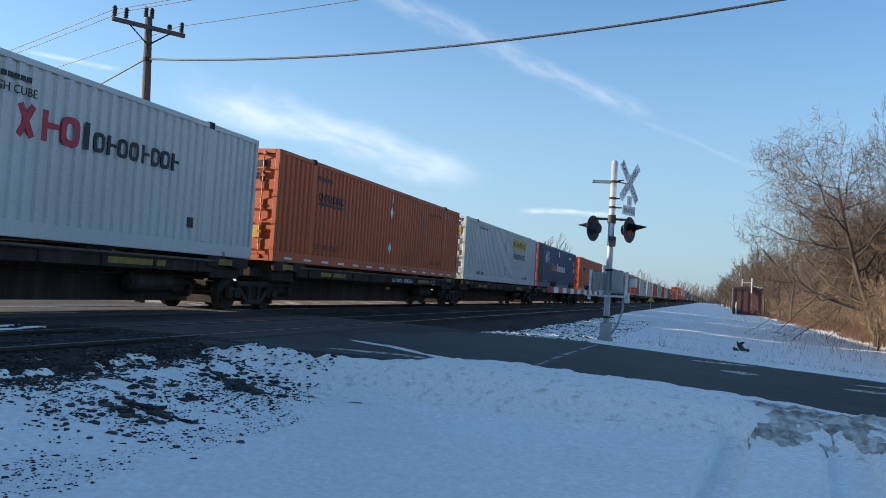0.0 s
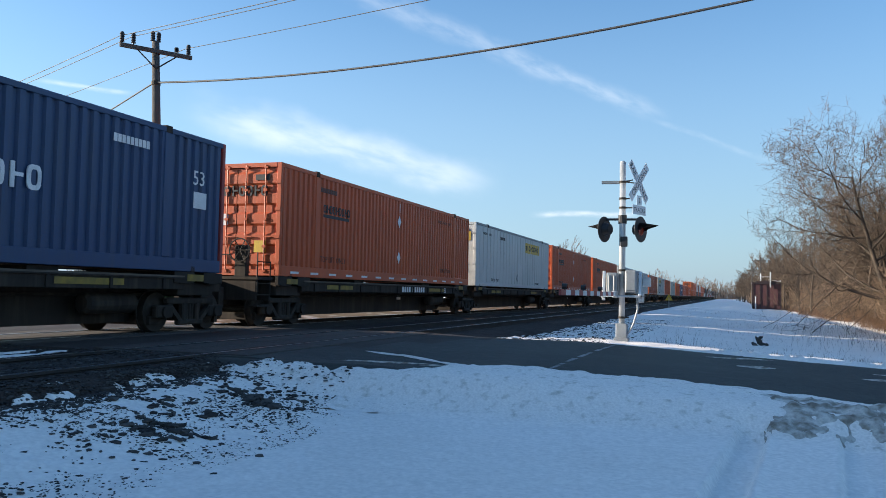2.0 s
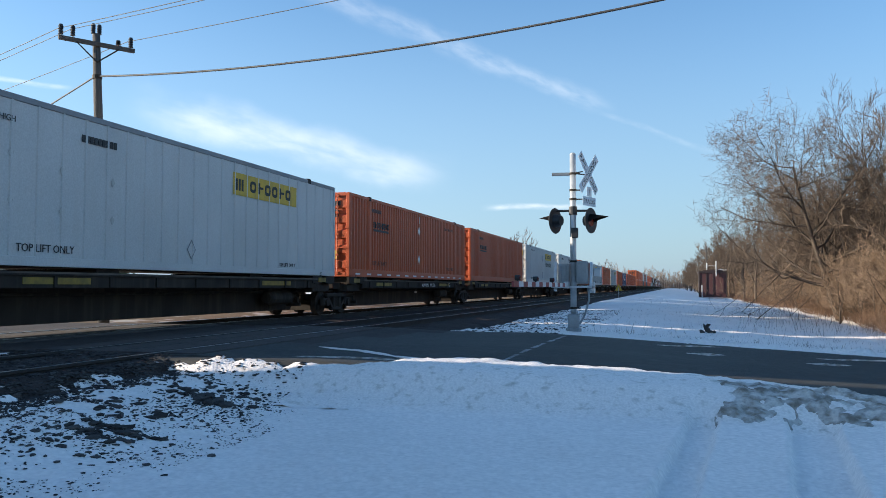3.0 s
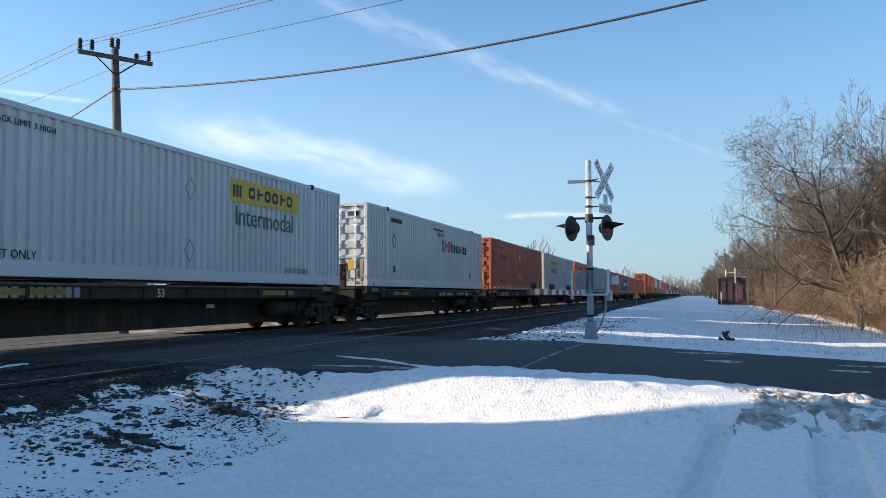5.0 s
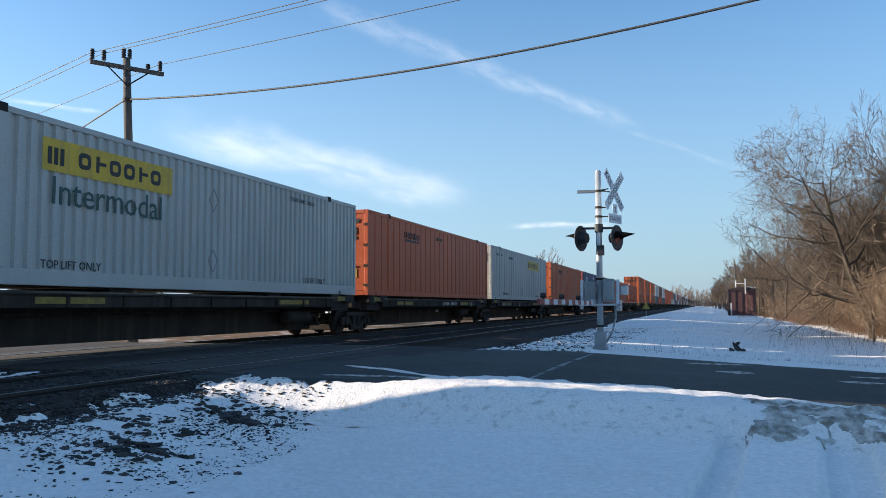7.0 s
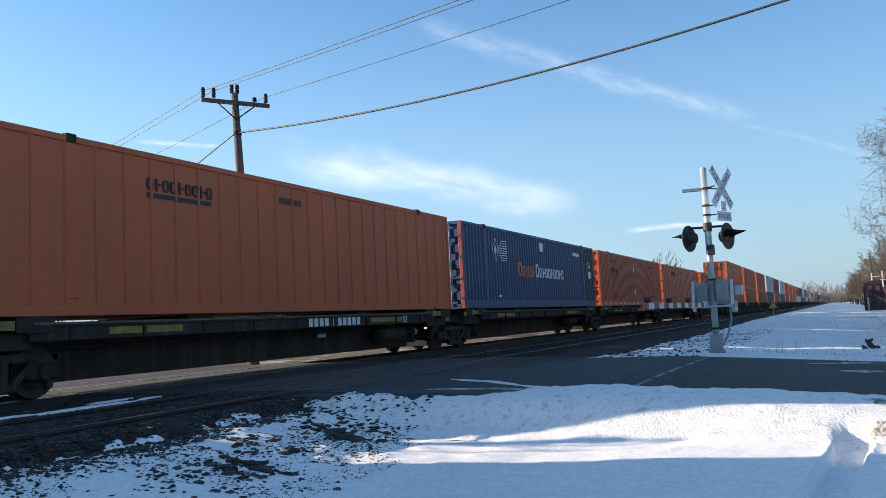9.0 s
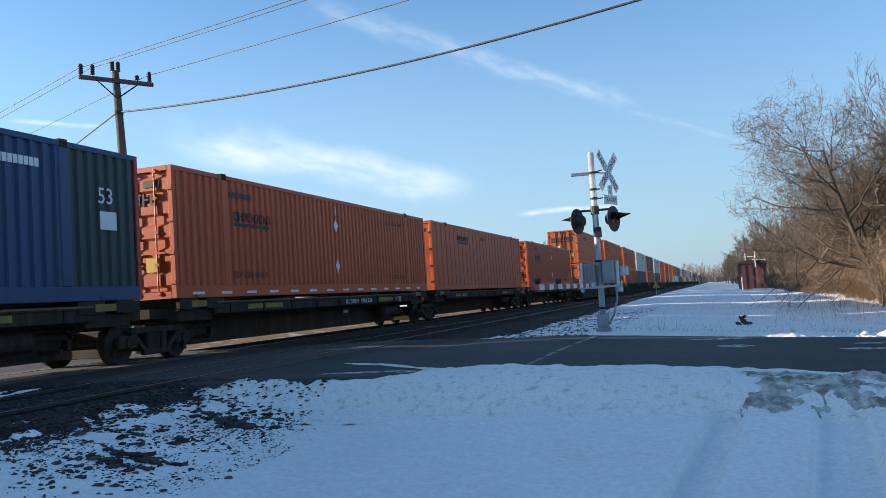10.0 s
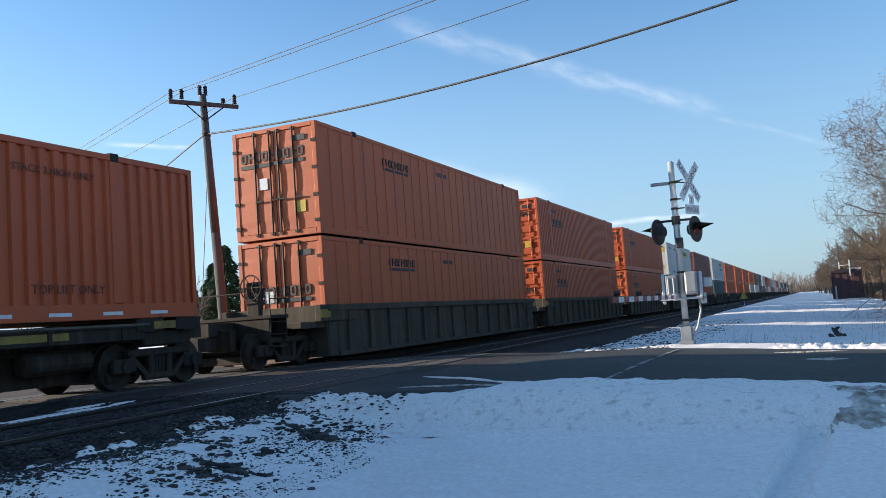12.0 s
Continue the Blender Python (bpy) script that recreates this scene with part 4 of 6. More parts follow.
def end_platform(y):
    """Brake platform with a hand wheel and ladders between two cars, at y."""
    e = empty("brake_platform", "black steel end platform with brake wheel and grab irons", "rail car end", "brake platforms")
    D = DECK - RAIL_Z
    part("platform", painted(("platform",), lambda: boxes((-1.25, 1.25, -0.35, 0.35, D - 0.12, D - 0.04), (-0.2, 0.2, -1.2, 1.2, D - 0.45, D - 0.15), bevel=0.01), CARBLACK), None, e)

    part("end_skirt", painted(("end_skirt",), lambda: boxes((-1.18, 1.18, -0.32, -0.26, D - 0.62, D - 0.1), (-1.18, 1.18, 0.3, 0.36, D - 0.62, D - 0.1), bevel=0.01), CARBLACK), None, e)
    part("coupler", painted(("coupler",), lambda: boxes((-0.16, 0.16, -1.5, 1.5, D - 0.75, D - 0.46), (-0.55, 0.55, -0.9, -0.7, D - 0.8, D - 0.3), (-0.55, 0.55, 0.7, 0.9, D - 0.8, D - 0.3), bevel=0.02), CARBLACK), None, e)
    part("step", painted(("side_step",), lambda: boxes((0.95, 1.22, -0.28, 0.28, D - 0.78, D - 0.74), bevel=0.005), CARBLACK), None, e)

    def brake_wheel():
        bm = bmesh.new()
        pts = [Vector((0.29 * math.cos(a * math.pi / 9), 0, 0.29 * math.sin(a * math.pi / 9))) for a in range(18)]
        for i in range(18):
            tube(bm, pts[i], pts[(i + 1) % 18], 0.018, n=6)
        for i in range(0, 18, 3):
            tube(bm, (0, 0.04, 0), pts[i], 0.012, n=6)
        return bm
    part("brake_wheel", painted(("brake_wheel",), brake_wheel, STEEL), None, e).location = (0.55, -0.1, D + 0.62)
    part("stand", painted(("stand",), lambda: boxes((0.38, 0.72, -0.05, 0.1, D - 0.05, D + 0.75), bevel=0.02), CARBLACK), None, e)
    part("grab_rail", painted(("grab_rail",), lambda: tubes(((1.2, -0.3, D - 0.5), (1.2, -0.3, D + 0.55), 0.016), ((1.2, 0.3, D - 0.5), (1.2, 0.3, D + 0.35), 0.016), ((1.2, -0.3, D - 0.2), (1.2, 0.3, D - 0.2), 0.014), ((1.2, -0.3, D - 0.48), (1.2, 0.3, D - 0.48), 0.014), ((1.2, -0.3, D + 0.33), (1.2, 0.3, D + 0.33), 0.014), ((-0.9, -0.3, D), (-0.9, -0.3, D + 0.5), 0.016), ((-0.9, -0.3, D + 0.5), (0.4, -0.3, D + 0.5), 0.016), n=6), STEEL), None, e)
    MOVERS.append((e, y, RAIL_Z))


def well_unit(y0, y1, near=True):
    """A double-stack well car unit with ribbed sides."""
    L = y1 - y0
    key = round(L, 1)
    u = empty("well_car", "grey-brown ribbed steel well car", "rail car", "cars of the train")
    h = L / 2
    for s in (1, -1):
        part("side_panel", painted(("side_panel", key, s), lambda: boxes((s * 1.42 - 0.03, s * 1.42 + 0.03, -h + 1.7, h - 1.7, 0.2, 1.28), bevel=0.01), CARGREY), None, u)
        part("top_rail", painted(("top_rail", key, s), lambda: boxes((s * 1.42 - 0.11, s * 1.42 + 0.11, -h + 1.2, h - 1.2, 1.26, 1.42), bevel=0.01), CARGREY), None, u)
        part("bottom_rail", painted(("bottom_rail", key, s), lambda: boxes((s * 1.42 - 0.09, s * 1.42 + 0.09, -h + 1.7, h - 1.7, 0.12, 0.24), bevel=0.01), CARGREY), None, u)
        for k in range(14 if near else 8):
            n = 13 if near else 7
            y = -h + 2.2 + k * (L - 4.4) / n
            part("rib", painted(("rib", s), lambda: boxes((s * 1.45, s * 1.45 + s * 0.085, -0.04, 0.04, 0.24, 1.26) if s > 0 else (-1.535, -1.45, -0.04, 0.04, 0.24, 1.26), bevel=0.008), CARGREY), None, u).location.y = y
    for sy in (-1, 1):
        def end_bm():
            bm = bmesh.new()
            a, b = sorted((sy * (h - 1.75), sy * (h - 0.25)))
            box(bm, -1.35, 1.35, a, b, 0.86, 1.02, bevel=0.02)
            box(bm, -0.3, 0.3, *sorted((sy * (h - 1.75), sy * (h + 0.15))), 0.62, 0.98, bevel=0.02)
            box(bm, -1.42, 1.42, *sorted((sy * (h - 1.40), sy * (h - 1.27))), 0.14, 1.42, bevel=0.01)
            for q in (-1.45, 1.33):
                box(bm, q, q + 0.12, *sorted((sy * (h - 1.75), sy * (h - 1.30))), 0.14, 1.27, bevel=0.01)
            box(bm, 1.32, 1.5, *sorted((sy * (h - 2.6), sy * (h - 0.9))), 1.0, 1.42, bevel=0.02)
            box(bm, -1.5, -1.32, *sorted((sy * (h - 2.6), sy * (h - 0.9))), 1.0, 1.42, bevel=0.02)
            return bm
        part("end_frame", painted(("end_frame", key, sy), end_bm, CARGREY), None, u)
    part("floor_beam", painted(("floor_beam", key), lambda: boxes(*[(-1.4, 1.4, -h + 2.5 + k * (L - 5) / 4 - 0.15, -h + 2.5 + k * (L - 5) / 4 + 0.15, 0.14, 0.24) for k in range(5)]), CARGREY), None, u)
    if near:
        for y in (-h + 1.1, h - 1.1):
            part("yellow_mark", painted(("well_yellow",), lambda: boxes((1.502, 1.512, -0.22, 0.22, 1.1, 1.3)), DULLYELLOW), None, u, "dirty yellow block").location.y = y
    MOVERS.append((u, (y0 + y1) / 2, RAIL_Z))


# boxes on spine cars: near end at the start, kind, paint, doors, end colour
SINGLES = [
    # first three boxes are never in view: guessed, added to cast shade
    (-50.8, "white_intermodal", WHITE, True), (-33.4, "orange_corr", ORANGE, True), (-15.9, "orange_corr", ORANGE, True),
    (1.41, "red_black_name", WHITE, True), (18.63, "orange_diamonds", ORANGE2, True), (35.95, "white_intermodal", WHITE, True), (53.1, "blue_name", BLUE, True),
    (71.72, "orange_diamonds", ORANGE, True), (89.0, "white_smooth", WHITE, True), (106.4, "orange_diamonds", ORANGE, True), (123.9, "orange_corr", ORANGE, True),
    (141.6, "white_intermodal", WHITE, True), (160.08, "red_black_name", WHITE, True), (178.35, "orange_diamonds", FADED, True), (195.65, "white_intermodal_b", CREAM, False),
    (212.83, "orange_smooth", ORANGE, True), (229.9, "white_smooth", CREAM, True), (248.2, "orange_smooth", ORANGE2, True), (265.4, "blue_name", BLUE, True),
    (282.65, "orange_diamonds", ORANGE, True), (299.77, "orange_smooth", ORANGE, True), (317.94, "orange_diamonds", ORANGE, True)]
for y, kind, paint, doors in SINGLES:
    container(kind, paint, DECK, y, doors, y > -10)
spots = [s[0] for s in SINGLES]
ends = []
for a, b in zip(spots, spots[1:]):
    ends.append((a + BOX_L, b))
mids = [(a + b) / 2 for a, b in ends]
for i, y in enumerate(spots):
    lo = mids[i - 1] if i else y - 0.65
    hi = mids[i] if i < len(mids) else y + BOX_L + 0.7
    wide_lo = i and ends[i - 1][1] - ends[i - 1][0] > 1.9
    wide_hi = i < len(ends) and ends[i][1] - ends[i][0] > 1.9
    spine_unit(y - 0.62 if wide_lo else lo + 0.03, y + BOX_L + 0.62 if wide_hi else hi - 0.03, (3, 3, 3, 3, 2, 3, 1, 0, 3, 2, 3, 1, 2, 1, 3, 2, 1, 0, 3, 2, 3, 1)[i])
for (a, b), m in zip(ends, mids):
    if b - a > 1.9:
        bogie(a - 0.75)
        bogie(b + 0.75)
        end_platform(b - 0.55)
    else:
        bogie(m + 0.15)
bogie(spots[-1] + BOX_L - 0.8)

# double stacks: near end of the boxes at the start; lower and upper paint
STACKS = [(338.8, ("orange_smooth", ORANGE2), ("orange_smooth", ORANGE2)), (357.6, ("orange_corr", ORANGE), ("orange_corr", ORANGE)), (377.0, ("orange_corr", ORANGE2), ("orange_corr", ORANGE)),
          (396.2, ("plain", TEAL), ("white_smooth", WHITE)), (415.4, ("orange_corr", ORANGE), ("orange_corr", BROWN)), (434.5, ("plain", TEAL), ("white_intermodal", WHITE)),
          (453.6, ("orange_corr", ORANGE), ("orange_corr", ORANGE)), (472.8, ("orange_corr", ORANGE), ("orange_corr", ORANGE)), (491.9, ("orange_corr", ORANGE2), ("orange_corr", ORANGE)),
          (511.1, ("plain", CREAM), ("orange_corr", ORANGE))]
tail = [BROWN, CREAM, WHITE, BROWN, ORANGE, GREY, CREAM, TEAL, ORANGE, BROWN, WHITE, GREY]
for k in range(22):
    STACKS.append((530.2 + 19.15 * k, ("plain", tail[(k * 5 + 2) % 12]), ("plain", tail[(k * 7) % 12])))
for k, (y, low, high) in enumerate(STACKS):
    container(low[0], low[1], RAIL_Z + 0.27, y, True, k < 9)
    container(high[0], high[1], RAIL_Z + 0.27 + BOX_H + 0.06, y, True, k < 9)
    well_unit(y - 1.45, y + BOX_L + 1.45, k < 5)
    if k == 0:
        bogie(y - 1.35)
        end_platform(y - 1.9)
    bogie(y + BOX_L + 1.45)


def motions():
    for thing, y, z in MOVERS:
        walk(thing, [(t, pose(TRACK_1, y - SPEED * t, z)) for t in (0.0, 4.0, 8.0, 12.0)])


# ---- the crossing signal ----
def crossing_signal():
    MX, MY, MZ = -2.44, 19.85, 0.86
    s = empty("crossing_signal", "silver crossing mast with crossbuck, flashers and lowered gate mechanism", "crossing signal")
    s.location = (MX, MY, MZ)
    H = 4.22
    right = Vector((0.99, 0.12, 0))
    normal = Vector((0.93, -0.37, 0)).normalized()
    back = Vector((-0.93, 0.37, 0))
    bm = bmesh.new()
    tube(bm, (0, 0, 0.2), (0, 0, H), 0.073, n=20)
    tube(bm, (0, 0, H), (0, 0, H + 0.03), 0.073, 0.04, n=20)
    part("mast", bm, SILVER, s, "weathered aluminium mast", True)
    part("base", boxes((-0.13, 0.13, -0.13, 0.13, -0.12, 0.36), (-0.17, 0.17, -0.17, 0.17, -0.12, 0.03), bevel=0.02), GRAYBOX, s, "cast junction box base")
    for z in (0.5, 1.62, 2.83, 3.12, 3.34, 3.74):
        part("clamp", tubes(((0, 0, z - 0.025), (0, 0, z + 0.025), 0.087), ((0, 0, z), right * 0.17 + Vector((0, 0, z)), 0.016), n=14), STEEL, s).location = (0, 0, 0)
    # small sign board seen edge-on and its bracket
    m = Matrix.Translation((0, 0, 3.74)) @ Matrix(((right.x, -right.y, 0, 0), (right.y, right.x, 0, 0), (0, 0, 1, 0), (0, 0, 0, 1)))
    bm = bmesh.new()
    box(bm, -0.5, -0.06, -0.02, 0.10, -0.035, 0.03, m=m)
    part("side_bracket", bm, GRAYBOX, s)
    part("bell_bracket", tubes(((0, 0, 3.75), right * 0.24 + Vector((0, 0, 3.79)), 0.014), n=8), STEEL, s)
    # crossbuck
    sign = Matrix.Translation(right * 0.37 + Vector((0, 0, 3.74))) @ Matrix(((normal.x, -normal.y, 0, 0), (normal.y, normal.x, 0, 0), (0, 0, 1, 0), (0, 0, 0, 1)))
    for ang, off, body in ((-45, 0.0, "RAIL   ROAD"), (45, 0.012, "CROSSING")):
        rot = Matrix.Rotation(radians(ang), 4, "X")
        bm = bmesh.new()
        box(bm, off - 0.004, off + 0.004, -0.61, 0.61, -0.114, 0.114, bevel=0.003)
        bl = part("crossbuck_blade", bm, SIGNWHITE, s, "white crossbuck board")
        bl.matrix_local = sign @ rot
        me = lettering(body, 0.20, SIGNBLACK, 0.001)
        ys = [v.co.y for v in me.vertices]
        w = part("sign_text", me, None, bl, "black sign words")
        w.location = (off + 0.006, -(max(ys) + min(ys)) / 2, -0.07)
    for body, size, hy, z0, z1 in (("2", 0.17, 0.12, -0.56, -0.33), ("TRACKS", 0.15, 0.33, -0.79, -0.57)):
        bm = bmesh.new()
        box(bm, 0.016, 0.024, -hy, hy, z0, z1, bevel=0.003)
        pl = part("tracks_plate", bm, SIGNWHITE, s, "white plate with black figures")
        pl.matrix_local = sign
        me = lettering(body, size, SIGNBLACK, 0.001)
        ys = [v.co.y for v in me.vertices]
        w = part("sign_text", me, None, pl, "black sign words")
        w.location = (0.026, -(max(ys) + min(ys)) / 2, (z0 + z1) / 2 - size * 0.35)
    part("sign_post", tubes((right * 0.08 + Vector((0, 0, 3.74)), right * 0.36 + Vector((0, 0, 3.70)), 0.014), (right * 0.08 + Vector((0, 0, 3.12)), right * 0.36 + Vector((0, 0, 3.12)), 0.014), n=8), STEEL, s)
    # flashing lamps on their cross arm
    part("lamp_arm", tubes((right * -0.40 + Vector((0, 0, 2.84)), right * 0.36 + Vector((0, 0, 2.84)), 0.028), ((0, 0, 2.74), (0, 0, 2.94), 0.10), n=12), SIGNBLACK, s)
    for side, facing in ((1, normal), (-1, back)):
        basis = Matrix(((facing.x, -facing.y, 0, 0), (facing.y, facing.x, 0, 0), (0, 0, 1, 0), (0, 0, 0, 1)))
        where = Matrix.Translation(right * side * 0.42 + Vector((0, 0, 2.60))) @ basis
        bm = bmesh.new()
        tube(bm, (0.0, 0, 0), (0.012, 0, 0), 0.31, n=32)
        tube(bm, (-0.16, 0, 0), (0.0, 0, 0), 0.12, 0.17, n=20)
        lamp = part("flasher", bm, SIGNBLACK, s, "black round flasher background")
        lamp.matrix_local = where
        bm = bmesh.new()
        ring = [radians(a) for a in range(-10, 191, 10)]
        inner, outer = [], []
        for a in ring:
            c, d = math.cos(a), math.sin(a)
            inner.append(bm.verts.new((0.012, 0.165 * c, 0.165 * d)))
            outer.append(bm.verts.new((0.10 + 0.36 * max(d, 0.0) ** 1.3, 0.15 * c, 0.15 * d - 0.07 * max(d, 0))))
        for i in range(len(ring) - 1):
            bm.faces.new((inner[i], inner[i + 1], outer[i + 1], outer[i]))
        bmesh.ops.solidify(bm, geom=bm.faces[:], thickness=0.006)
        part("visor", bm, SIGNBLACK, lamp, "black lamp hood", True)
        bm = bmesh.new()
        bmesh.ops.create_uvsphere(bm, u_segments=20, v_segments=10, radius=0.15)
        bmesh.ops.scale(bm, verts=bm.verts, vec=(0.2, 1, 1))
        bmesh.ops.translate(bm, verts=bm.verts, vec=(0.012, 0, 0))
        part("lens", bm, LENS, lamp, "dark red lens", True)
    part("junction_box", boxes((-0.03, 0.13, -0.16, -0.05, 2.18, 2.42), bevel=0.012), SIGNBLACK, s)
    # gate mechanism
    bm = bmesh.new()
    box(bm, 0.09, 0.36, -0.24, 0.10, 1.08, 1.62, bevel=0.03)
    box(bm, 0.12, 0.33, -0.255, -0.22, 1.14, 1.56, bevel=0.01)
    part("mechanism_box", bm, GRAYBOX, s, "grey gate mechanism housing")
    part("mechanism_cover", boxes((-0.34, -0.09, -0.22, 0.08, 1.08, 1.56), (-0.30, -0.25, -0.25, -0.21, 1.12, 1.5), (-0.18, -0.13, -0.25, -0.21, 1.12, 1.5), bevel=0.02), GRAYBOX, s)
    for x in (-0.41, 0.43):
        bm = bmesh.new()
        box(bm, -0.035, 0.035, -0.35, 0.35, -0.06, 0.06, bevel=0.01, m=Matrix.Translation((x, -0.1, 1.25)) @ Matrix.Rotation(radians(78), 4, "X"))
        part("counterweight_arm", bm, GALV, s)
    part("counterweight", boxes((0.38, 0.50, -0.02, 0.26, 0.86, 1.12), (0.47, 0.66, 0.0, 0.22, 1.24, 1.46), bevel=0.02), GALV, s)
    part("walkway", boxes((-0.50, 0.50, -0.30, -0.25, 0.98, 1.03), (-0.50, 0.50, 0.12, 0.17, 0.98, 1.03), (-0.50, -0.45, -0.30, 0.17, 0.98, 1.03), (0.45, 0.50, -0.30, 0.17, 0.98, 1.03), bevel=0.008), GALV, s)
    pts = [Vector((0.36, -0.1, 1.05)), Vector((0.38, -0.12, 0.7)), Vector((0.28, -0.1, 0.35)), Vector((0.15, -0.06, 0.12))]
    part("cable", tubes(*[(a, b, 0.025) for a, b in zip(pts, pts[1:])], n=8), GRAYBOX, s, "grey flexible conduit")
    # the lowered arm, across the road
    arm = empty("gate_arm", "lowered crossing gate arm striped red and white with lamps", "barrier")
    arm.location = (MX - 0.12, MY - 0.4, MZ + 1.05)
    n = 16
    L = 6.75
    for i in range(n):
        y0, y1 = -i * L / n, -(i + 1) * L / n
        part("stripe", boxes((-0.02, 0.02, y1, y0, -0.045, 0.045)), REDSTRIPE if i % 2 else SIGNWHITE, arm, "red band" if i % 2 else "white band")
    part("arm_root", boxes((-0.05, 0.05, -0.1, 0.45, -0.08, 0.08), bevel=0.01), GALV, arm)
    for y in (-L + 0.4, -L * 0.67, -L * 0.36):
        lamp = part("arm_lamp", tubes(((-0.04, y, 0.10), (0.04, y, 0.10), 0.045), ((0, y, 0.04), (0, y, 0.08), 0.016), n=14), SIGNBLACK, arm, "small black lamp")
        part("lens", tubes(((0.04, y, 0.10), (0.052, y, 0.10), 0.038), n=14), LENS, lamp, "red lens")


crossing_signal()


# ---- pole and wires ----
def wire(name, a, b, sag, r, label, n=24, twisted=False):
    a, b = Vector(a), Vector(b)
    pts = []
    for i in range(n + 1):
        t = i / n
        p = a.lerp(b, t)
        p.z -= sag * 4 * t * (1 - t)
        pts.append(p)
    cu = bpy.data.curves.new(name, "CURVE")
    cu.dimensions, cu.bevel_depth, cu.bevel_resolution = "3D", r, 2
    sp = cu.splines.new("POLY")
    sp.points.add(n)
    for q, p in zip(sp.points, pts):
        q.co = (*p, 1)
    tmp = bpy.data.objects.new(name, cu)
    scene.collection.objects.link(tmp)
    me = bpy.data.meshes.new_from_object(tmp.evaluated_get(bpy.context.evaluated_depsgraph_get()))
    bpy.data.objects.remove(tmp)
    me.materials.clear()
    me.materials.append(WIRE)
    ob = tagged(part(name, me), label, "wire", "overhead wires")
    if twisted:
        bm = bmesh.new()
        steps = int((b - a).length / 0.16)
        for k in range(steps):
            t0, t1 = k / steps, (k + 0.55) / steps
            p, q = a.lerp(b, t0), a.lerp(b, t1)
            p.z -= sag * 4 * t0 * (1 - t0)
            q.z -= sag * 4 * t1 * (1 - t1)
            s = Vector((0, 0, r * 0.9))
            tube(bm, p - s, q + s, r * 0.55, n=5)
        tagged(part("lashing", bm, GRAYBOX, ob, "pale spiral lashing"), kind="stuff")
    return ob


PX, PY = -17.02, 20.96
TOP = 9.72


def utility_pole():
    p = empty("utility_pole", "weathered wooden utility pole with one crossarm", "utility pole")
    p.location = (PX, PY, 0.4)
    h = TOP - 0.4
    bm = bmesh.new()
    tube(bm, (0.31, 0.25, -0.2), (0.15, 0.12, h * 0.5), 0.17, 0.145, n=14)
    tube(bm, (0.15, 0.12, h * 0.5 - 0.01), (0, 0, h - 0.15), 0.145, 0.11, n=14)
    part("pole", bm, POLEWOOD, p, "", True)
    d = Vector((0.55, 0.835, 0)).normalized()
    side = Matrix(((d.x, -d.y, 0, 0), (d.y, d.x, 0, 0), (0, 0, 1, 0), (0, 0, 0, 1)))
    az = h - 0.50
    bm = bmesh.new()
    box(bm, -1.12, 1.12, -0.05, 0.05, az - 0.065, az + 0.065, bevel=0.01, m=side @ Matrix.Translation((0, -0.14, 0)))
    part("crossarm", bm, POLEWOOD, p)
    for s in (-1, 1):
        a, b = side @ Vector((s * 0.62, -0.2, az - 0.06)), side @ Vector((0, -0.13, az - 0.55))
        part("brace", tubes((a, b, 0.022), n=6), STEEL, p)
    for x, z, on in ((-1.06, az + 0.05, 1), (-0.72, az + 0.07, 1), (1.0, az + 0.05, 1), (-0.09, h - 0.2, 0), (0.09, h - 0.2, 0), (0.62, az + 0.05, 2)):
        c = side @ Vector((x, -0.14 if on else 0, z))
        bm = bmesh.new()
        hh = 0.14 if on == 2 else 0.3
        tube(bm, c, c + Vector((0, 0, 0.08)), 0.02, n=8)
        for k in range(4):
            z0 = 0.05 + k * hh / 4
            tube(bm, c + Vector((0, 0, z0)), c + Vector((0, 0, z0 + hh / 4)), 0.075, 0.05, n=12)
        part("insulator", bm, SIGNBLACK, p, "dark brown insulator")
    part("cable_band", tubes(((0.045, 0.03, h - 1.54), (0.04, 0.03, h - 1.42), 0.145), n=14), STEEL, p)
    part("guy_wire", tubes(((0, 0, h - 3.1), (-0.55, 0.2, h - 6.5), 0.012), n=6), WIRE, p)
    return p


utility_pole()
LINE = Vector((0.962, -0.27, 0)).normalized()
for dx, dy, z in ((-0.62, -0.90, TOP - 0.2), (-0.42, -0.62, TOP - 0.16), (0.52, 0.8, TOP - 0.2)):
    a = (PX + dx, PY + dy, z)
    b = Vector(a) + LINE * 46
    c = Vector(a) - LINE * 52
    wire("overhead_wire", a, b, 0.35, 0.011, "thin dark overhead wire")
    wire("overhead_wire", a, (c.x, c.y + 6, z - 0.4), 0.5, 0.011, "thin dark overhead wire")
wire("overhead_cable", (PX, PY, TOP - 1.46), (9.0, 15.58, 8.86), 0.85, 0.028, "thick dark bundled cable hanging over the road", 40, True)
wire("overhead_cable", (PX, PY, TOP - 1.46), (-52.0, 44.5, 8.5), 0.2, 0.025, "dark cable descending from the pole", 20)


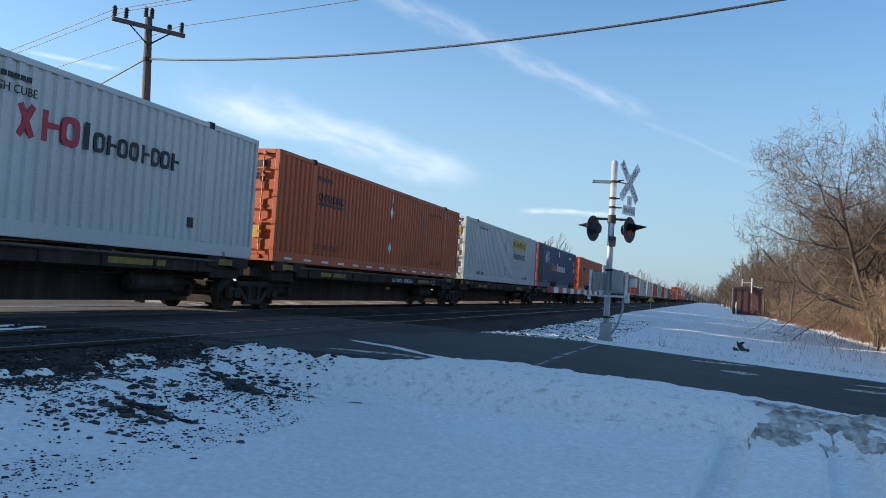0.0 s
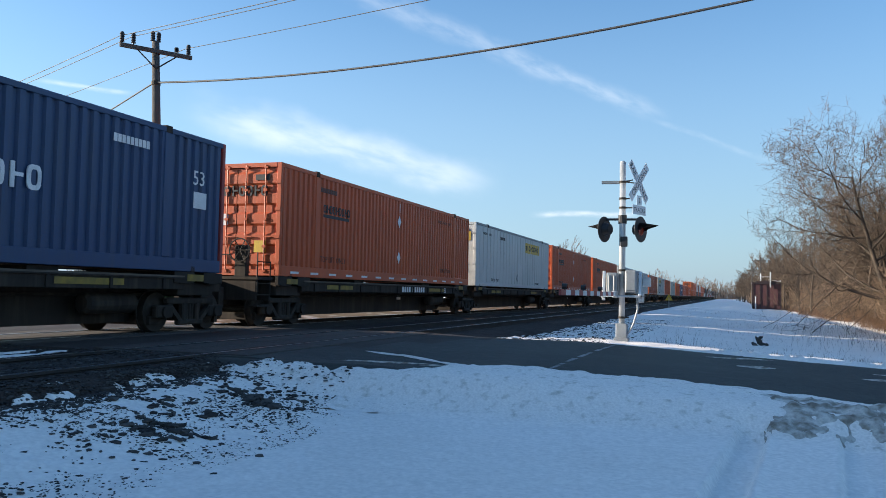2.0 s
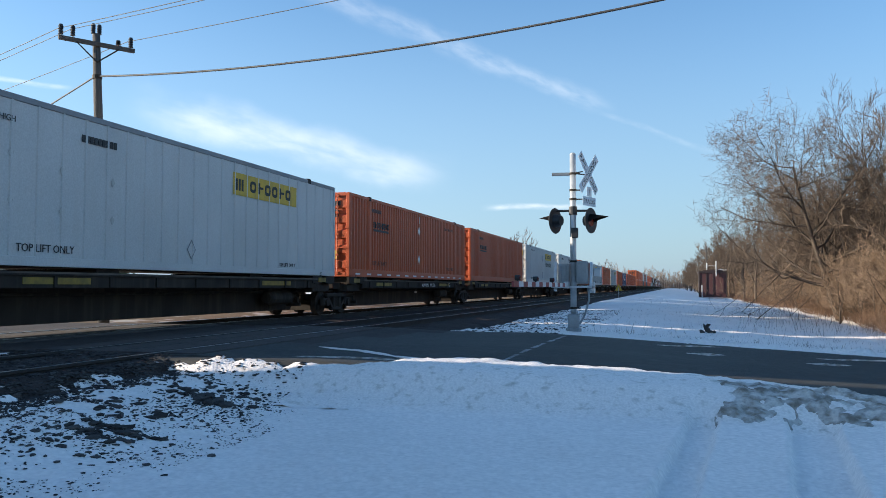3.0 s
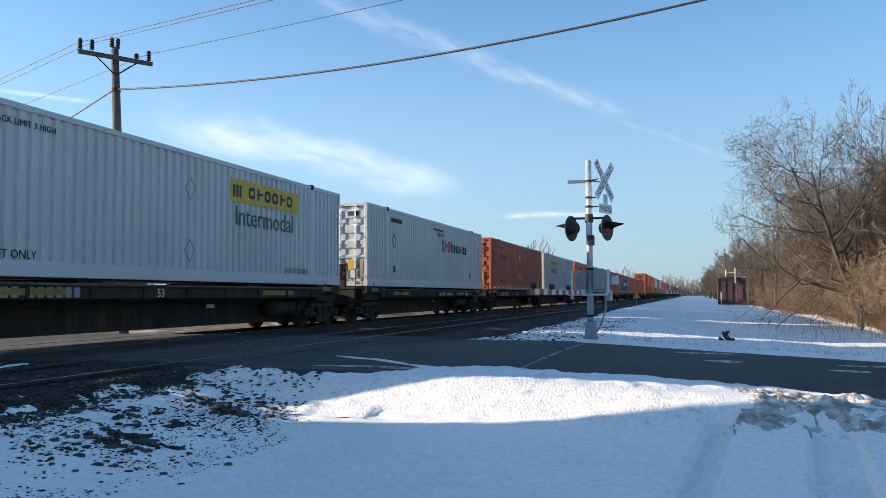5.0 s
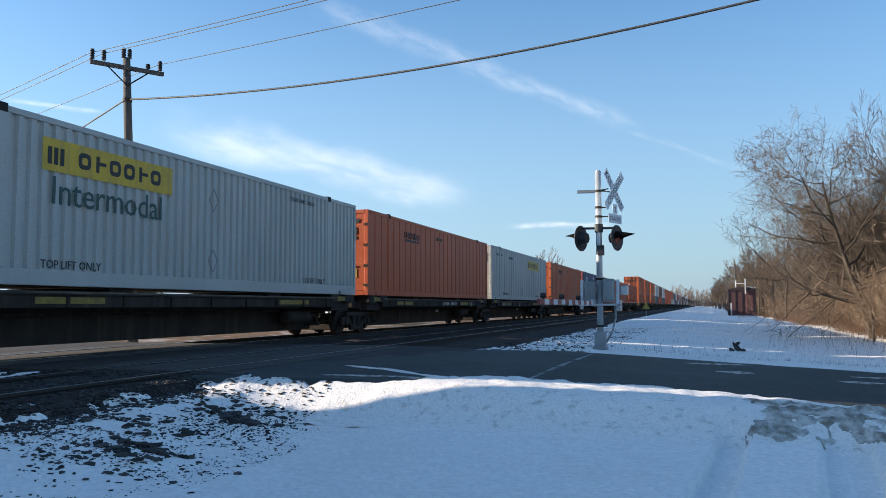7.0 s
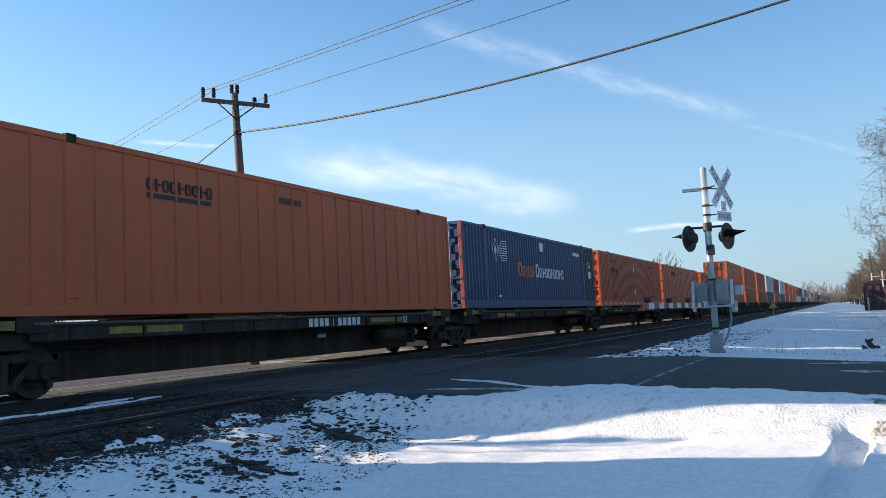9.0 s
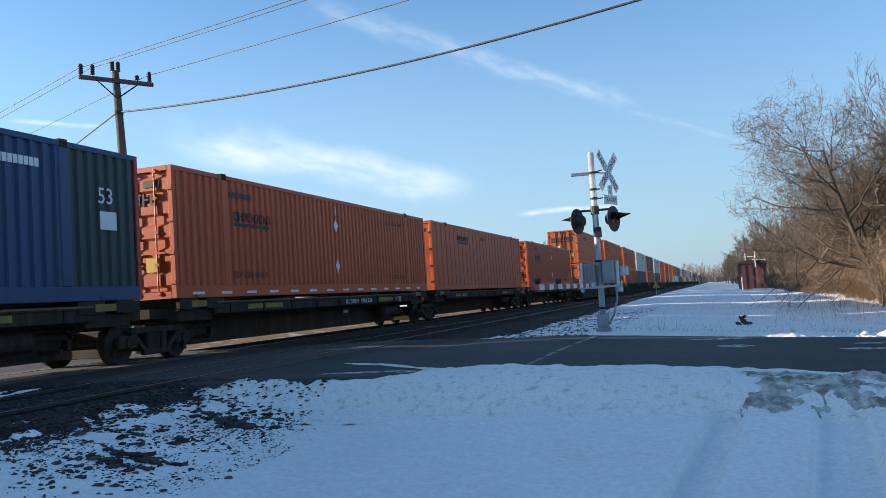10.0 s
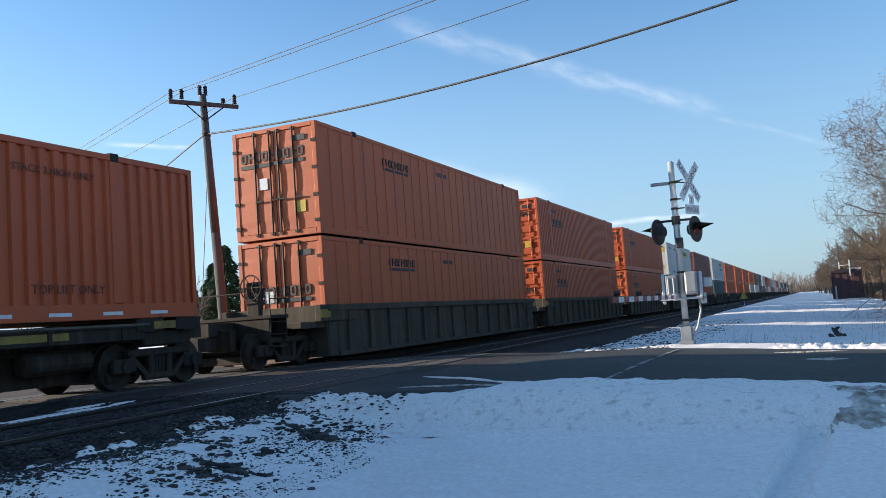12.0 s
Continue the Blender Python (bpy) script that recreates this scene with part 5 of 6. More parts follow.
# ---- trees ----
def grow(seed, height, lean=(0, 0), spread=0.5, counts=(9, 7, 5, 4), ratio=0.52, first=0.3, radius=0.16, sides=(8, 5, 4, 3, 3), least=0.0078, bow=0.04, slim=0.66):
    """A bare tree: (trunk verts, faces), (twig verts, faces)."""
    rnd = random.Random(seed)
    sets = [([], []), ([], [])]

    def limb(start, way, length, r, level):
        n = (6, 7, 5, 3, 2)[level]
        pts, rad = [start], [r]
        d = way.normalized()
        for i in range(n):
            jit = 0.16 if level else 0.07
            up = (bow if level < 2 else 0.10) if level else 0.05
            d = (d + Vector((rnd.uniform(-jit, jit), rnd.uniform(-jit, jit), rnd.uniform(-jit, jit) + up))).normalized()
            pts.append(pts[-1] + d * length / n)
            rad.append(r * (1 - 0.72 * (i + 1) / n))
        vs, fs = sets[0 if level < 2 else 1]
        k = sides[level]
        base = len(vs)
        for p, q, rr in zip(pts, pts[1:] + [pts[-1] + d], rad):
            axis = (q - p).normalized()
            u = axis.orthogonal().normalized()
            w = axis.cross(u)
            for j in range(k):
                a = 2 * math.pi * j / k
                vs.append(tuple(p + (u * math.cos(a) + w * math.sin(a)) * rr))
        for i in range(n):
            for j in range(k):
                a, b = base + i * k + j, base + i * k + (j + 1) % k
                fs.append((a, b, b + k, a + k))
        if level < len(counts):
            m = counts[level]
            for j in range(m):
                t = (first if level == 0 else 0.18) + (1 - (first if level == 0 else 0.18)) * (j + rnd.random()) / m
                i = min(int(t * n), n - 1)
                f = t * n - i
                p = pts[i].lerp(pts[i + 1], f)
                axis = (pts[i + 1] - pts[i]).normalized()
                u = axis.orthogonal().normalized()
                ang = rnd.uniform(0, 2 * math.pi) if level == 0 else rnd.choice((0, math.pi)) + rnd.uniform(-1.0, 1.0)
                out = u * math.cos(ang) + axis.cross(u) * math.sin(ang)
                sp = spread * rnd.uniform(0.75, 1.3)
                limb(p, axis * math.cos(sp * 1.3) + out * math.sin(sp * 1.3), length * ratio * (1.0, 0.84, 0.74, 0.7)[level] * (1.15 - 0.55 * t) * rnd.uniform(0.75, 1.2), max(r * (1 - 0.72 * t) * (slim if level < 2 else 0.5), least), level + 1)

    limb(Vector((0, 0, -0.2)), Vector((lean[0], lean[1], 1)), height * 0.78, radius, 0)
    return sets


def tree_template(name, *args, twig=None, **more):
    (tv, tf), (cv, cf) = grow(*args, **more)
    return (sheet_mesh("trunk", tv, tf, BARK), sheet_mesh("crown", cv, cf, twig or TWIG, False))


def tree(template, x, y, z, turn=0, scale=1.0, label="bare grey-brown deciduous tree in winter", group="trees along the railway", name="tree"):
    t = empty(name, label, name, group)
    t.matrix_basis = pose(x, y, z - 0.15, 0, 0, turn) @ Matrix.Scale(scale, 4)
    part("trunk", template[0], None, t)
    part("crown", template[1], None, t)
    return t


TALL = tree_template("tall", 11, 14.2, (0.02, 0), 0.58, (13, 10, 8, 5), 0.5, 0.42, 0.2, least=0.0125)
BROAD = tree_template("broad", 31, 10.4, (-0.24, 0.0), 0.92, (17, 11, 8, 5), 0.78, 0.18, 0.17, least=0.0078, bow=0.075, slim=0.6)
FORKED = tree_template("forked", 17, 12.0, (-0.06, 0.05), 0.56, (14, 11, 8, 5), 0.64, 0.22, 0.17, least=0.0078, bow=0.08, slim=0.6)
tree(BROAD, 7.9, 45.0, 0.5, 0, 1.0, "broad bare tree reaching out over the snow")
tree(FORKED, 10.2, 46.0, 0.5, 40, 0.88, "tall bare tree with a forked crown rising over the wood")
tree(BROAD, 9.2, 52.0, 0.5, 25, 0.85)
tree(FORKED, 13.0, 51.0, 0.5, 130, 0.88)
tree(BROAD, 11.5, 61.0, 0.5, 340, 0.9)
tree(FORKED, 10.4, 70.0, 0.5, 210, 0.8)
tree(TALL, 15.0, 50.0, 0.5, 200, 0.8)
tree(FORKED, 13.0, 42.0, 0.5, 250, 0.7)
WOOD = [tree_template("wood", 40 + k, 9.0, (random.uniform(-0.1, 0.1), random.uniform(-0.1, 0.1)), 0.55, (12, 8, 6, 3), 0.50, 0.20, 0.11, least=0.0145) for k in range(5)]
SHRUB = [tree_template("shrub", 90 + k, 4.0, (random.uniform(-0.3, 0.1), random.uniform(-0.2, 0.2)), 0.62, (12, 8, 6, 4), 0.62, 0.06, 0.05, least=0.009, twig=THICKET) for k in range(5)]
rnd = random.Random(5)
for k in range(250):
    y = 30 + 470 * (k / 250) ** 1.7
    near = 7.9 if y > 70 else 9.2
    x = near - min(y, 300) * 0.006 + rnd.random() ** 1.4 * (9 + y * 0.05)
    tree(WOOD[k % 5], x, y + rnd.uniform(-2, 2), 0.5, rnd.uniform(0, 360), rnd.uniform(0.7, 1.05) * (1.0 if y < 60 else 1.12 + 0.25 * smooth_step(90, 180, y)))
for k in range(210):
    y = 28 + 250 * (k / 210) ** 1.6
    tree(SHRUB[k % 5], 7.9 - 0.004 * min(y, 260) + rnd.random() * 5.5, y + rnd.uniform(-1, 1), 0.5, rnd.uniform(0, 360), rnd.uniform(0.5, 1.0), "tangled leafless brown shrub at the edge of the wood", "shrubs along the wood", "shrub")
for k in range(26):
    tree(SHRUB[k % 5], 7.7 + rnd.random() * 3.0, 36 + k * 0.6, 0.5, rnd.uniform(0, 360), rnd.uniform(0.5, 0.85), "tangled leafless brown shrub at the edge of the wood", "shrubs along the wood", "shrub")
for k in range(14):
    tree(SHRUB[k % 5], 7.2 + 0.25 * k, 41.0 + (k * 7 % 5) * 0.6, 0.5, rnd.uniform(0, 360), rnd.uniform(0.6, 0.85), "tangled leafless brown shrub at the edge of the wood", "shrubs along the wood", "shrub")
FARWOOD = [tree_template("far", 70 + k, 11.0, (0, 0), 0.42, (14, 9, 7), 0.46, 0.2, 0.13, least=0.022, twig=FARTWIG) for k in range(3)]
for az, d, s in ((10.9, 128, 0.95), (10.3, 133, 1.0), (9.7, 130, 0.85), (11.7, 140, 0.8), (12.6, 150, 0.7), (8.9, 140, 0.75), (26.5, 72, 0.93), (25.4, 75, 0.85), (27.6, 80, 0.85), (24.2, 84, 0.75), (13.8, 150, 0.6),
                 (4.6, 300, 1.05), (4.1, 305, 1.1), (3.6, 310, 1.0), (5.1, 320, 0.9), (3.1, 330, 0.9), (1.9, 440, 1.15), (1.5, 450, 1.2), (1.2, 460, 1.1), (2.3, 470, 0.9), (0.8, 600, 1.2), (0.3, 700, 1.3), (0.1, 800, 1.2), (-0.2, 850, 1.2), (1.0, 560, 1.3), (0.6, 640, 1.4), (0.45, 680, 1.3), (0.2, 720, 1.5), (0.0, 760, 1.4), (-0.1, 800, 1.6), (-0.3, 700, 1.4), (-0.45, 620, 1.3), (0.75, 660, 1.5), (1.35, 520, 1.2), (1.7, 500, 1.1), (2.6, 420, 1.0),
                 (40.5, 58, 0.6), (41.3, 60, 0.55), (42.5, 66, 0.6), (36.8, 70, 0.55), (45.0, 62, 0.6), (48.0, 58, 0.6), (50.5, 64, 0.65), (33.0, 90, 0.6)):
    az = radians(az)
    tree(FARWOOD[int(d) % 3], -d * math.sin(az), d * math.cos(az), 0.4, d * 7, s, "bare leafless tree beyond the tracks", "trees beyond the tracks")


def evergreen(x, y, h):
    t = empty("evergreen_tree", "dark green conifer beyond the tracks", "tree")
    t.location = (x, y, 0.4)
    part("trunk", tubes(((0, 0, -0.2), (0, 0, h * 0.9), 0.12, 0.03), n=8), BARK, t)
    rn = random.Random(3)
    vs, fs = [], []
    for k in range(5200):
        z = h * (0.04 + 0.96 * rn.random() ** 1.3)
        r = (1 - (z / h) ** 1.6) * h * 0.36 * (0.3 + 0.7 * rn.random()) * (0.82 + 0.18 * math.sin(z * 5.2)) + 0.05
        a = rn.uniform(0, 2 * math.pi)
        c = Vector((r * math.cos(a), r * math.sin(a), z - r * 0.25))
        w = Vector((math.cos(a), math.sin(a), -0.3)) * rn.uniform(0.2, 0.42)
        u = Vector((-math.sin(a), math.cos(a), 0)) * 0.09
        b = len(vs)
        vs += [tuple(c - u), tuple(c + u), tuple(c + w), tuple(c + Vector((0, 0, 0.09)))]
        fs += [(b, b + 1, b + 2), (b, b + 2, b + 3), (b + 1, b + 3, b + 2)]
    part("crown", sheet_mesh("crown", vs, fs, NEEDLE, False), None, t)


evergreen(-37.2, 47.0, 7.6)
evergreen(-39.4, 48.4, 6.6)
evergreen(-42.0, 49.0, 5.0)


def stems(count, place, height, radius, lean, seed, kinks=2, twigs=0):
    """Thin upright stems as three-sided spikes."""
    rn = random.Random(seed)
    vs, fs = [], []

    def spike(p, d, length, r):
        b = len(vs)
        for i in range(kinks + 1):
            rr = r * (1 - i / kinks) + 0.001
            for j in range(3):
                a = j * 2.094
                vs.append((p.x + rr * math.cos(a), p.y + rr * math.sin(a), p.z))
            d = (d + Vector((rn.uniform(-0.15, 0.15), rn.uniform(-0.15, 0.15), 0))).normalized()
            p = p + d * length / kinks
        for i in range(kinks):
            for j in range(3):
                fs.append((b + i * 3 + j, b + i * 3 + (j + 1) % 3, b + i * 3 + 3 + (j + 1) % 3, b + i * 3 + 3 + j))

    for _ in range(count):
        x, y = place(rn)
        h = height(rn, x, y)
        d = Vector((rn.uniform(-lean, lean), rn.uniform(-lean, lean), 1)).normalized()
        p = Vector((x, y, 0.33))
        spike(p, d, h, radius * h)
        for _ in range(twigs):
            f = rn.uniform(0.25, 0.9)
            e = Vector((rn.uniform(-1, 1), rn.uniform(-1, 1), rn.uniform(0.3, 1.1))).normalized()
            spike(p + d * h * f, e, h * 0.35 * rn.uniform(0.5, 1.2), radius * h * 0.4)
    return vs, fs


def edge_x(y):
    return 7.3 - 0.004 * min(y, 260) + 0.35 * math.sin(y * 0.35) + 0.35 * math.sin(y * 0.13 + 1)


brush = stems(20000, lambda r: (lambda y: (edge_x(y) + abs(r.gauss(0, 1)) * 2.2, y))(24 + 170 * r.random() ** 1.7), lambda r, x, y: r.uniform(0.35, 1.1) * (0.6 + min(max(x - edge_x(y), 0.0), 3.5) * 0.35), 0.007, 1.0, 1, 2, 3)
tagged(part("underbrush", sheet_mesh("underbrush", *brush, BRUSH, False)), "dense tan and rust brown winter underbrush", "bushes", kind="stuff")
thick = stems(2600, lambda r: (lambda y: (edge_x(y) + 0.9 + r.random() * 11, y))(25 + 330 * r.random() ** 1.7), lambda r, x, y: r.uniform(1.6, 3.6) + 0.10 * (x - 7), 0.005, 0.42, 2, 4, 12)
tagged(part("thicket", sheet_mesh("thicket", *thick, THICKET, False)), "grey-brown leafless thicket of saplings", "bushes", kind="stuff")
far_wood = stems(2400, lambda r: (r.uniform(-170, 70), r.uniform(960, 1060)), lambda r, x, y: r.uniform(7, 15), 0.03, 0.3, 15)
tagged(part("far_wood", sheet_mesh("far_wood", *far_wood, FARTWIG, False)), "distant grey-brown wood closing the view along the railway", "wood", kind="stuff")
field = stems(9000, lambda r: (-16.6 - 9 * r.random() ** 1.6, r.uniform(4, 120)), lambda r, x, y: r.uniform(0.12, 0.42), 0.02, 0.5, 4)
tagged(part("dry_grass", sheet_mesh("dry_grass", *field, DRYGRASS, False)), "strip of pale dry grass beyond the tracks", "grass", kind="stuff")
def lift_weeds(mesh):
    """Set stems made at a level of 0.33 m on the snow."""
    verts = mesh[0]
    for i in range(0, len(verts), 9):
        dz = ground_z(verts[i][0], verts[i][1]) - 0.35
        for j in range(i, i + 9):
            verts[j] = (verts[j][0], verts[j][1], verts[j][2] + dz)


tufts = stems(420, lambda r: (r.choice((4.2, 5.4, 6.2, 6.6, 6.8, 2.9)) + r.gauss(0, 0.4), r.choice((29, 34, 38, 43, 49, 55, 31.5)) + r.gauss(0, 0.9)), lambda r, x, y: r.uniform(0.15, 0.55), 0.009, 0.4, 7)
tagged(part("weeds", sheet_mesh("weeds", *tufts, TWIG, False)), "dry brown weeds standing in the snow", "weeds", kind="stuff")
# Besides weeds, these dark stems are added to tone down too bright far snow.
stubble = stems(2600, lambda r: (-3.4 + 10.4 * r.random() ** 0.8, 19.6 + 60 * r.random() ** 1.7), lambda r, x, y: r.uniform(0.03, 0.16), 0.03, 0.7, 12)
lift_weeds(stubble)
tagged(part("stubble", sheet_mesh("stubble", *stubble, TWIG, False)), "short dry stubble poking through the snow", "grass", kind="stuff")
few = stems(26, lambda r: (-1.25 + r.gauss(0, 0.22), 21.3 + r.gauss(0, 0.2)), lambda r, x, y: r.uniform(0.35, 0.75), 0.009, 0.18, 8)
tagged(part("weeds", sheet_mesh("weeds", *[few[0], few[1]], TWIG, False)), "thin dry stalks near the crossing mast", "weeds", kind="stuff")


# ---- signal bungalow ----
def bungalow():
    b = empty("signal_bungalow", "dark red-brown ribbed metal signal hut with a snowy roof", "hut")
    b.matrix_basis = pose(3.30, 112.0, 0.53) @ Matrix.Scale(1.68, 4)
    W, D, H = 1.95, 2.6, 1.95
    part("wall", boxes((0, W, 0, D, 0, H), bevel=0.02), SHEDRED, b)
    for i in range(5):
        x = i * W / 4
        part("rib", boxes((x - 0.03, x + 0.03, -0.04, 0.0, 0.02, H)), SHEDDARK, b)
    for y in (0.6, 1.3, 2.0):
        part("rib", boxes((-0.04, 0.0, y - 0.03, y + 0.03, 0.02, H)), SHEDDARK, b)
    bm = bmesh.new()
    prof = [(-0.1, H - 0.04), (W + 0.1, H - 0.04), (W + 0.1, H + 0.06), (W * 0.75, H + 0.2), (W * 0.5, H + 0.25), (W * 0.25, H + 0.2), (-0.1, H + 0.06)]
    a = [bm.verts.new((x, -0.1, z)) for x, z in prof]
    c = [bm.verts.new((x, D + 0.1, z)) for x, z in prof]
    for i in range(len(prof)):
        j = (i + 1) % len(prof)
        bm.faces.new((a[i], a[j], c[j], c[i]))
    bm.faces.new(a[::-1])
    bm.faces.new(c)
    part("roof", bm, SHEDDARK, b, "dark curved roof")
    part("roof_snow", boxes((W * 0.5, W + 0.02, -0.06, D, H + 0.1, H + 0.26), bevel=0.05), SNOW, b, "melting snow on the roof")
    part("vent_pipe", tubes(((W * 0.62, -0.14, H - 0.3), (W * 0.62, -0.14, H + 0.85), 0.05), n=8), GALV, b, "pale pipe")
    part("vent_pipe", tubes(((W * 0.28, 0.4, H), (W * 0.28, 0.4, H + 0.75), 0.04), ((W * 0.28, 0.4, H + 0.5), (W * 0.62, 0.1, H + 0.5), 0.02), n=8), GALV, b, "pale pipe")
    part("post", tubes(((0.15, -0.5, -0.1), (0.15, -0.5, 0.95), 0.05), n=8), GALV, b)
    part("door", boxes((1.25, 1.75, -0.05, -0.01, 0.3, 1.6), bevel=0.01), SHEDRED, b)


bungalow()
for x, y, h in ((5.6, 150.0, 8.5), (5.9, 205.0, 8.5)):
    p = empty("utility_pole", "distant pale wooden pole by the wood", "utility pole")
    p.location = (x, y, 0.4)
    part("pole", tubes(((0, 0, -0.2), (0, 0, h), 0.17, 0.12), n=8), POLEWOOD, p)
    part("crossarm", boxes((-0.9, 0.9, -0.06, 0.06, h - 0.6, h - 0.45)), POLEWOOD, p)

marker = empty("track_marker", "small yellow triangular marker beside the track", "sign")
marker.location = (-5.6, 88.0, 0.6)
part("post", tubes(((0, 0, 0), (0, 0, 1.2), 0.03), n=6), GALV, marker)
bm = bmesh.new()
vs = [bm.verts.new(v) for v in ((-0.4, 0, 0.9), (0.4, 0, 0.9), (0, 0, 1.6), (-0.4, 0.01, 0.9), (0.4, 0.01, 0.9), (0, 0.01, 1.6))]
bm.faces.new(vs[:3])
bm.faces.new(vs[5:2:-1])
for i in range(3):
    bm.faces.new((vs[i], vs[(i + 1) % 3], vs[(i + 1) % 3 + 3], vs[i + 3]))
part("plate", bm, YELLOW, marker)


# ---- stones, clods, slush ----
ICO = bmesh.new()
bmesh.ops.create_icosphere(ICO, subdivisions=1, radius=1.0)
ICO_V = np.array([v.co[:] for v in ICO.verts])
ICO_F = [tuple(v.index for v in f.verts) for f in ICO.faces]
ICO.free()


def stones(count, place, size, seed, base):
    rn = np.random.default_rng(seed)
    vs, fs = [], []
    for _ in range(count):
        x, y = place(rn)
        r = size(rn)
        q = ICO_V * (1 + rn.uniform(-0.28, 0.28, (len(ICO_V), 1)))
        q = q * np.array([1.25, rn.uniform(0.4, 1.0), rn.uniform(0.25, 0.55)]) * r
        a = rn.uniform(0, 6.28)
        c, s = math.cos(a), math.sin(a)
        q = np.stack([q[:, 0] * c - q[:, 1] * s, q[:, 0] * s + q[:, 1] * c, q[:, 2]], 1) + np.array([x, y, base(x, y) + r * 0.12])
        b = len(vs)
        vs += [tuple(v) for v in q.tolist()]
        fs += [tuple(b + i for i in f) for f in ICO_F]
    return vs, fs


def slope_place(x0, x1, power, cut):
    def pick(rn):
        while True:
            x, y = x0 + (x1 - x0) * rn.random() ** power, rn.uniform(2.4, 10.2)
            if 0.35 * smooth_step(6.2, 4.6, y) + noise.noise((x * 0.9, y * 0.7, 4.0)) + 0.5 * noise.noise((x * 3.1, y * 3.1, 8.0)) + 0.12 * rn.standard_normal() > cut:
                return x, y
    return pick


for count, where, size in ((12000, slope_place(-6.9, -4.0, 1.5, 0.06), lambda r: 0.004 + 0.011 * r.random() ** 2),
                           (5200, slope_place(-6.75, -6.1, 1.0, -0.4), lambda r: 0.010 + 0.02 * r.random() ** 2),
                           (2600, slope_place(-6.5, -4.5, 1.3, 0.05), lambda r: 0.011 + 0.02 * r.random() ** 2)):
    me = sheet_mesh("ballast_stones", *stones(count, where, size, count, lambda x, y: max(ground_z(x, y), bed_z(x, y) if x < -5.3 else 0.0)), STONE, False)
    tagged(part("ballast_stones", me), "dark ballast stones poking through thin snow", "stones", kind="stuff")
me = sheet_mesh("ballast_stones", *stones(3600, lambda r: (-5.6 + 3.0 * r.random() ** 1.9, 18.1 + 26 * r.random() ** 1.4), lambda r: 0.012 + 0.03 * r.random() ** 2, 2, ground_z), STONE, False)
tagged(part("ballast_stones", me), "dark ballast stones in the snow by the track", "stones", kind="stuff")
me = sheet_mesh("bed_stones", *stones(7000, lambda r: (r.uniform(-10.8, -6.6), 3.5 + 6.6 * r.random()), lambda r: 0.012 + 0.022 * r.random(), 3, bed_z), STONE, False)
tagged(part("bed_stones", me), "dark crushed stone of the track bed", "stones", kind="stuff")
for cx, cy, n, sx, sy, big in ((-5.14, 6.66, 50, 0.15, 0.07, 0.06), (-5.2, 6.36, 40, 0.22, 0.05, 0.045), (-5.55, 8.5, 80, 0.26, 0.14, 0.06), (-5.2, 8.38, 26, 0.12, 0.08, 0.08), (-5.15, 8.9, 4, 0.05, 0.04, 0.09), (-4.75, 6.72, 8, 0.08, 0.04, 0.04), (-5.75, 7.3, 30, 0.3, 0.25, 0.05), (-5.4, 9.2, 50, 0.35, 0.2, 0.04), (-4.3, 6.2, 8, 0.3, 0.3, 0.025), (-5.2, 5.6, 24, 0.35, 0.25, 0.035)):
    me = sheet_mesh("soil_clods", *stones(n, lambda r: (cx + r.normal(0, sx), cy + r.normal(0, sy)), lambda r: 0.022 + big * r.random() ** 1.6, int(abs(cx * 100 + cy * 10)), ground_z), STONE, False)
    tagged(part("soil_clods", me), "dark frozen clods of soil lying on the snow", "soil", kind="stuff")
me = sheet_mesh("road_clods", *stones(90, lambda r: (r.uniform(-3.5, 4.5), 9.75 + r.normal(0, 0.16)), lambda r: 0.01 + 0.03 * r.random() ** 3, 9, ground_z), STONE, False)
tagged(part("road_clods", me), "small dark clods along the road edge", "soil", kind="stuff")


def berm(name, x0, x1, yc, half, amp, material, label, seed):
    def h(x, y):
        f = max(0.0, 1 - ((y - yc) / half) ** 2) * smooth_step(x0, x0 + 1.6, x)
        return ground_z(x, min(max(y, 0), ROAD_0 - 0.35) if yc < 14 else max(y, ROAD_1 + 0.35)) - 0.03 - 0.06 * smooth_step(x0 + 1.6, x0, x) + f * (0.035 + amp * max(0.0, n2(x, y, 1.3, seed) + 0.15) + amp * 0.7 * abs(n2(x, y, 5.0, seed + 3)) + amp * 0.5 * n2(x, y, 13.0, seed))
    tagged(part(name, grid_mesh(name, spread([(x0, x1, 0.06)]), spread([(yc - half, yc + half, 0.05)]), h, material)), label, "snow bank", kind="structure")


SNOW_EDGE = ((-7.0, 9.5), (-6.4, 10.15), (-5.8, 10.3), (-5.0, 10.12), (-4.3, 9.95), (-3.85, 10.15), (-3.3, 10.95), (-2.6, 11.05), (-1.8, 11.2), (-0.3, 11.3), (1.0, 11.05), (2.4, 10.5), (4.0, 10.0))


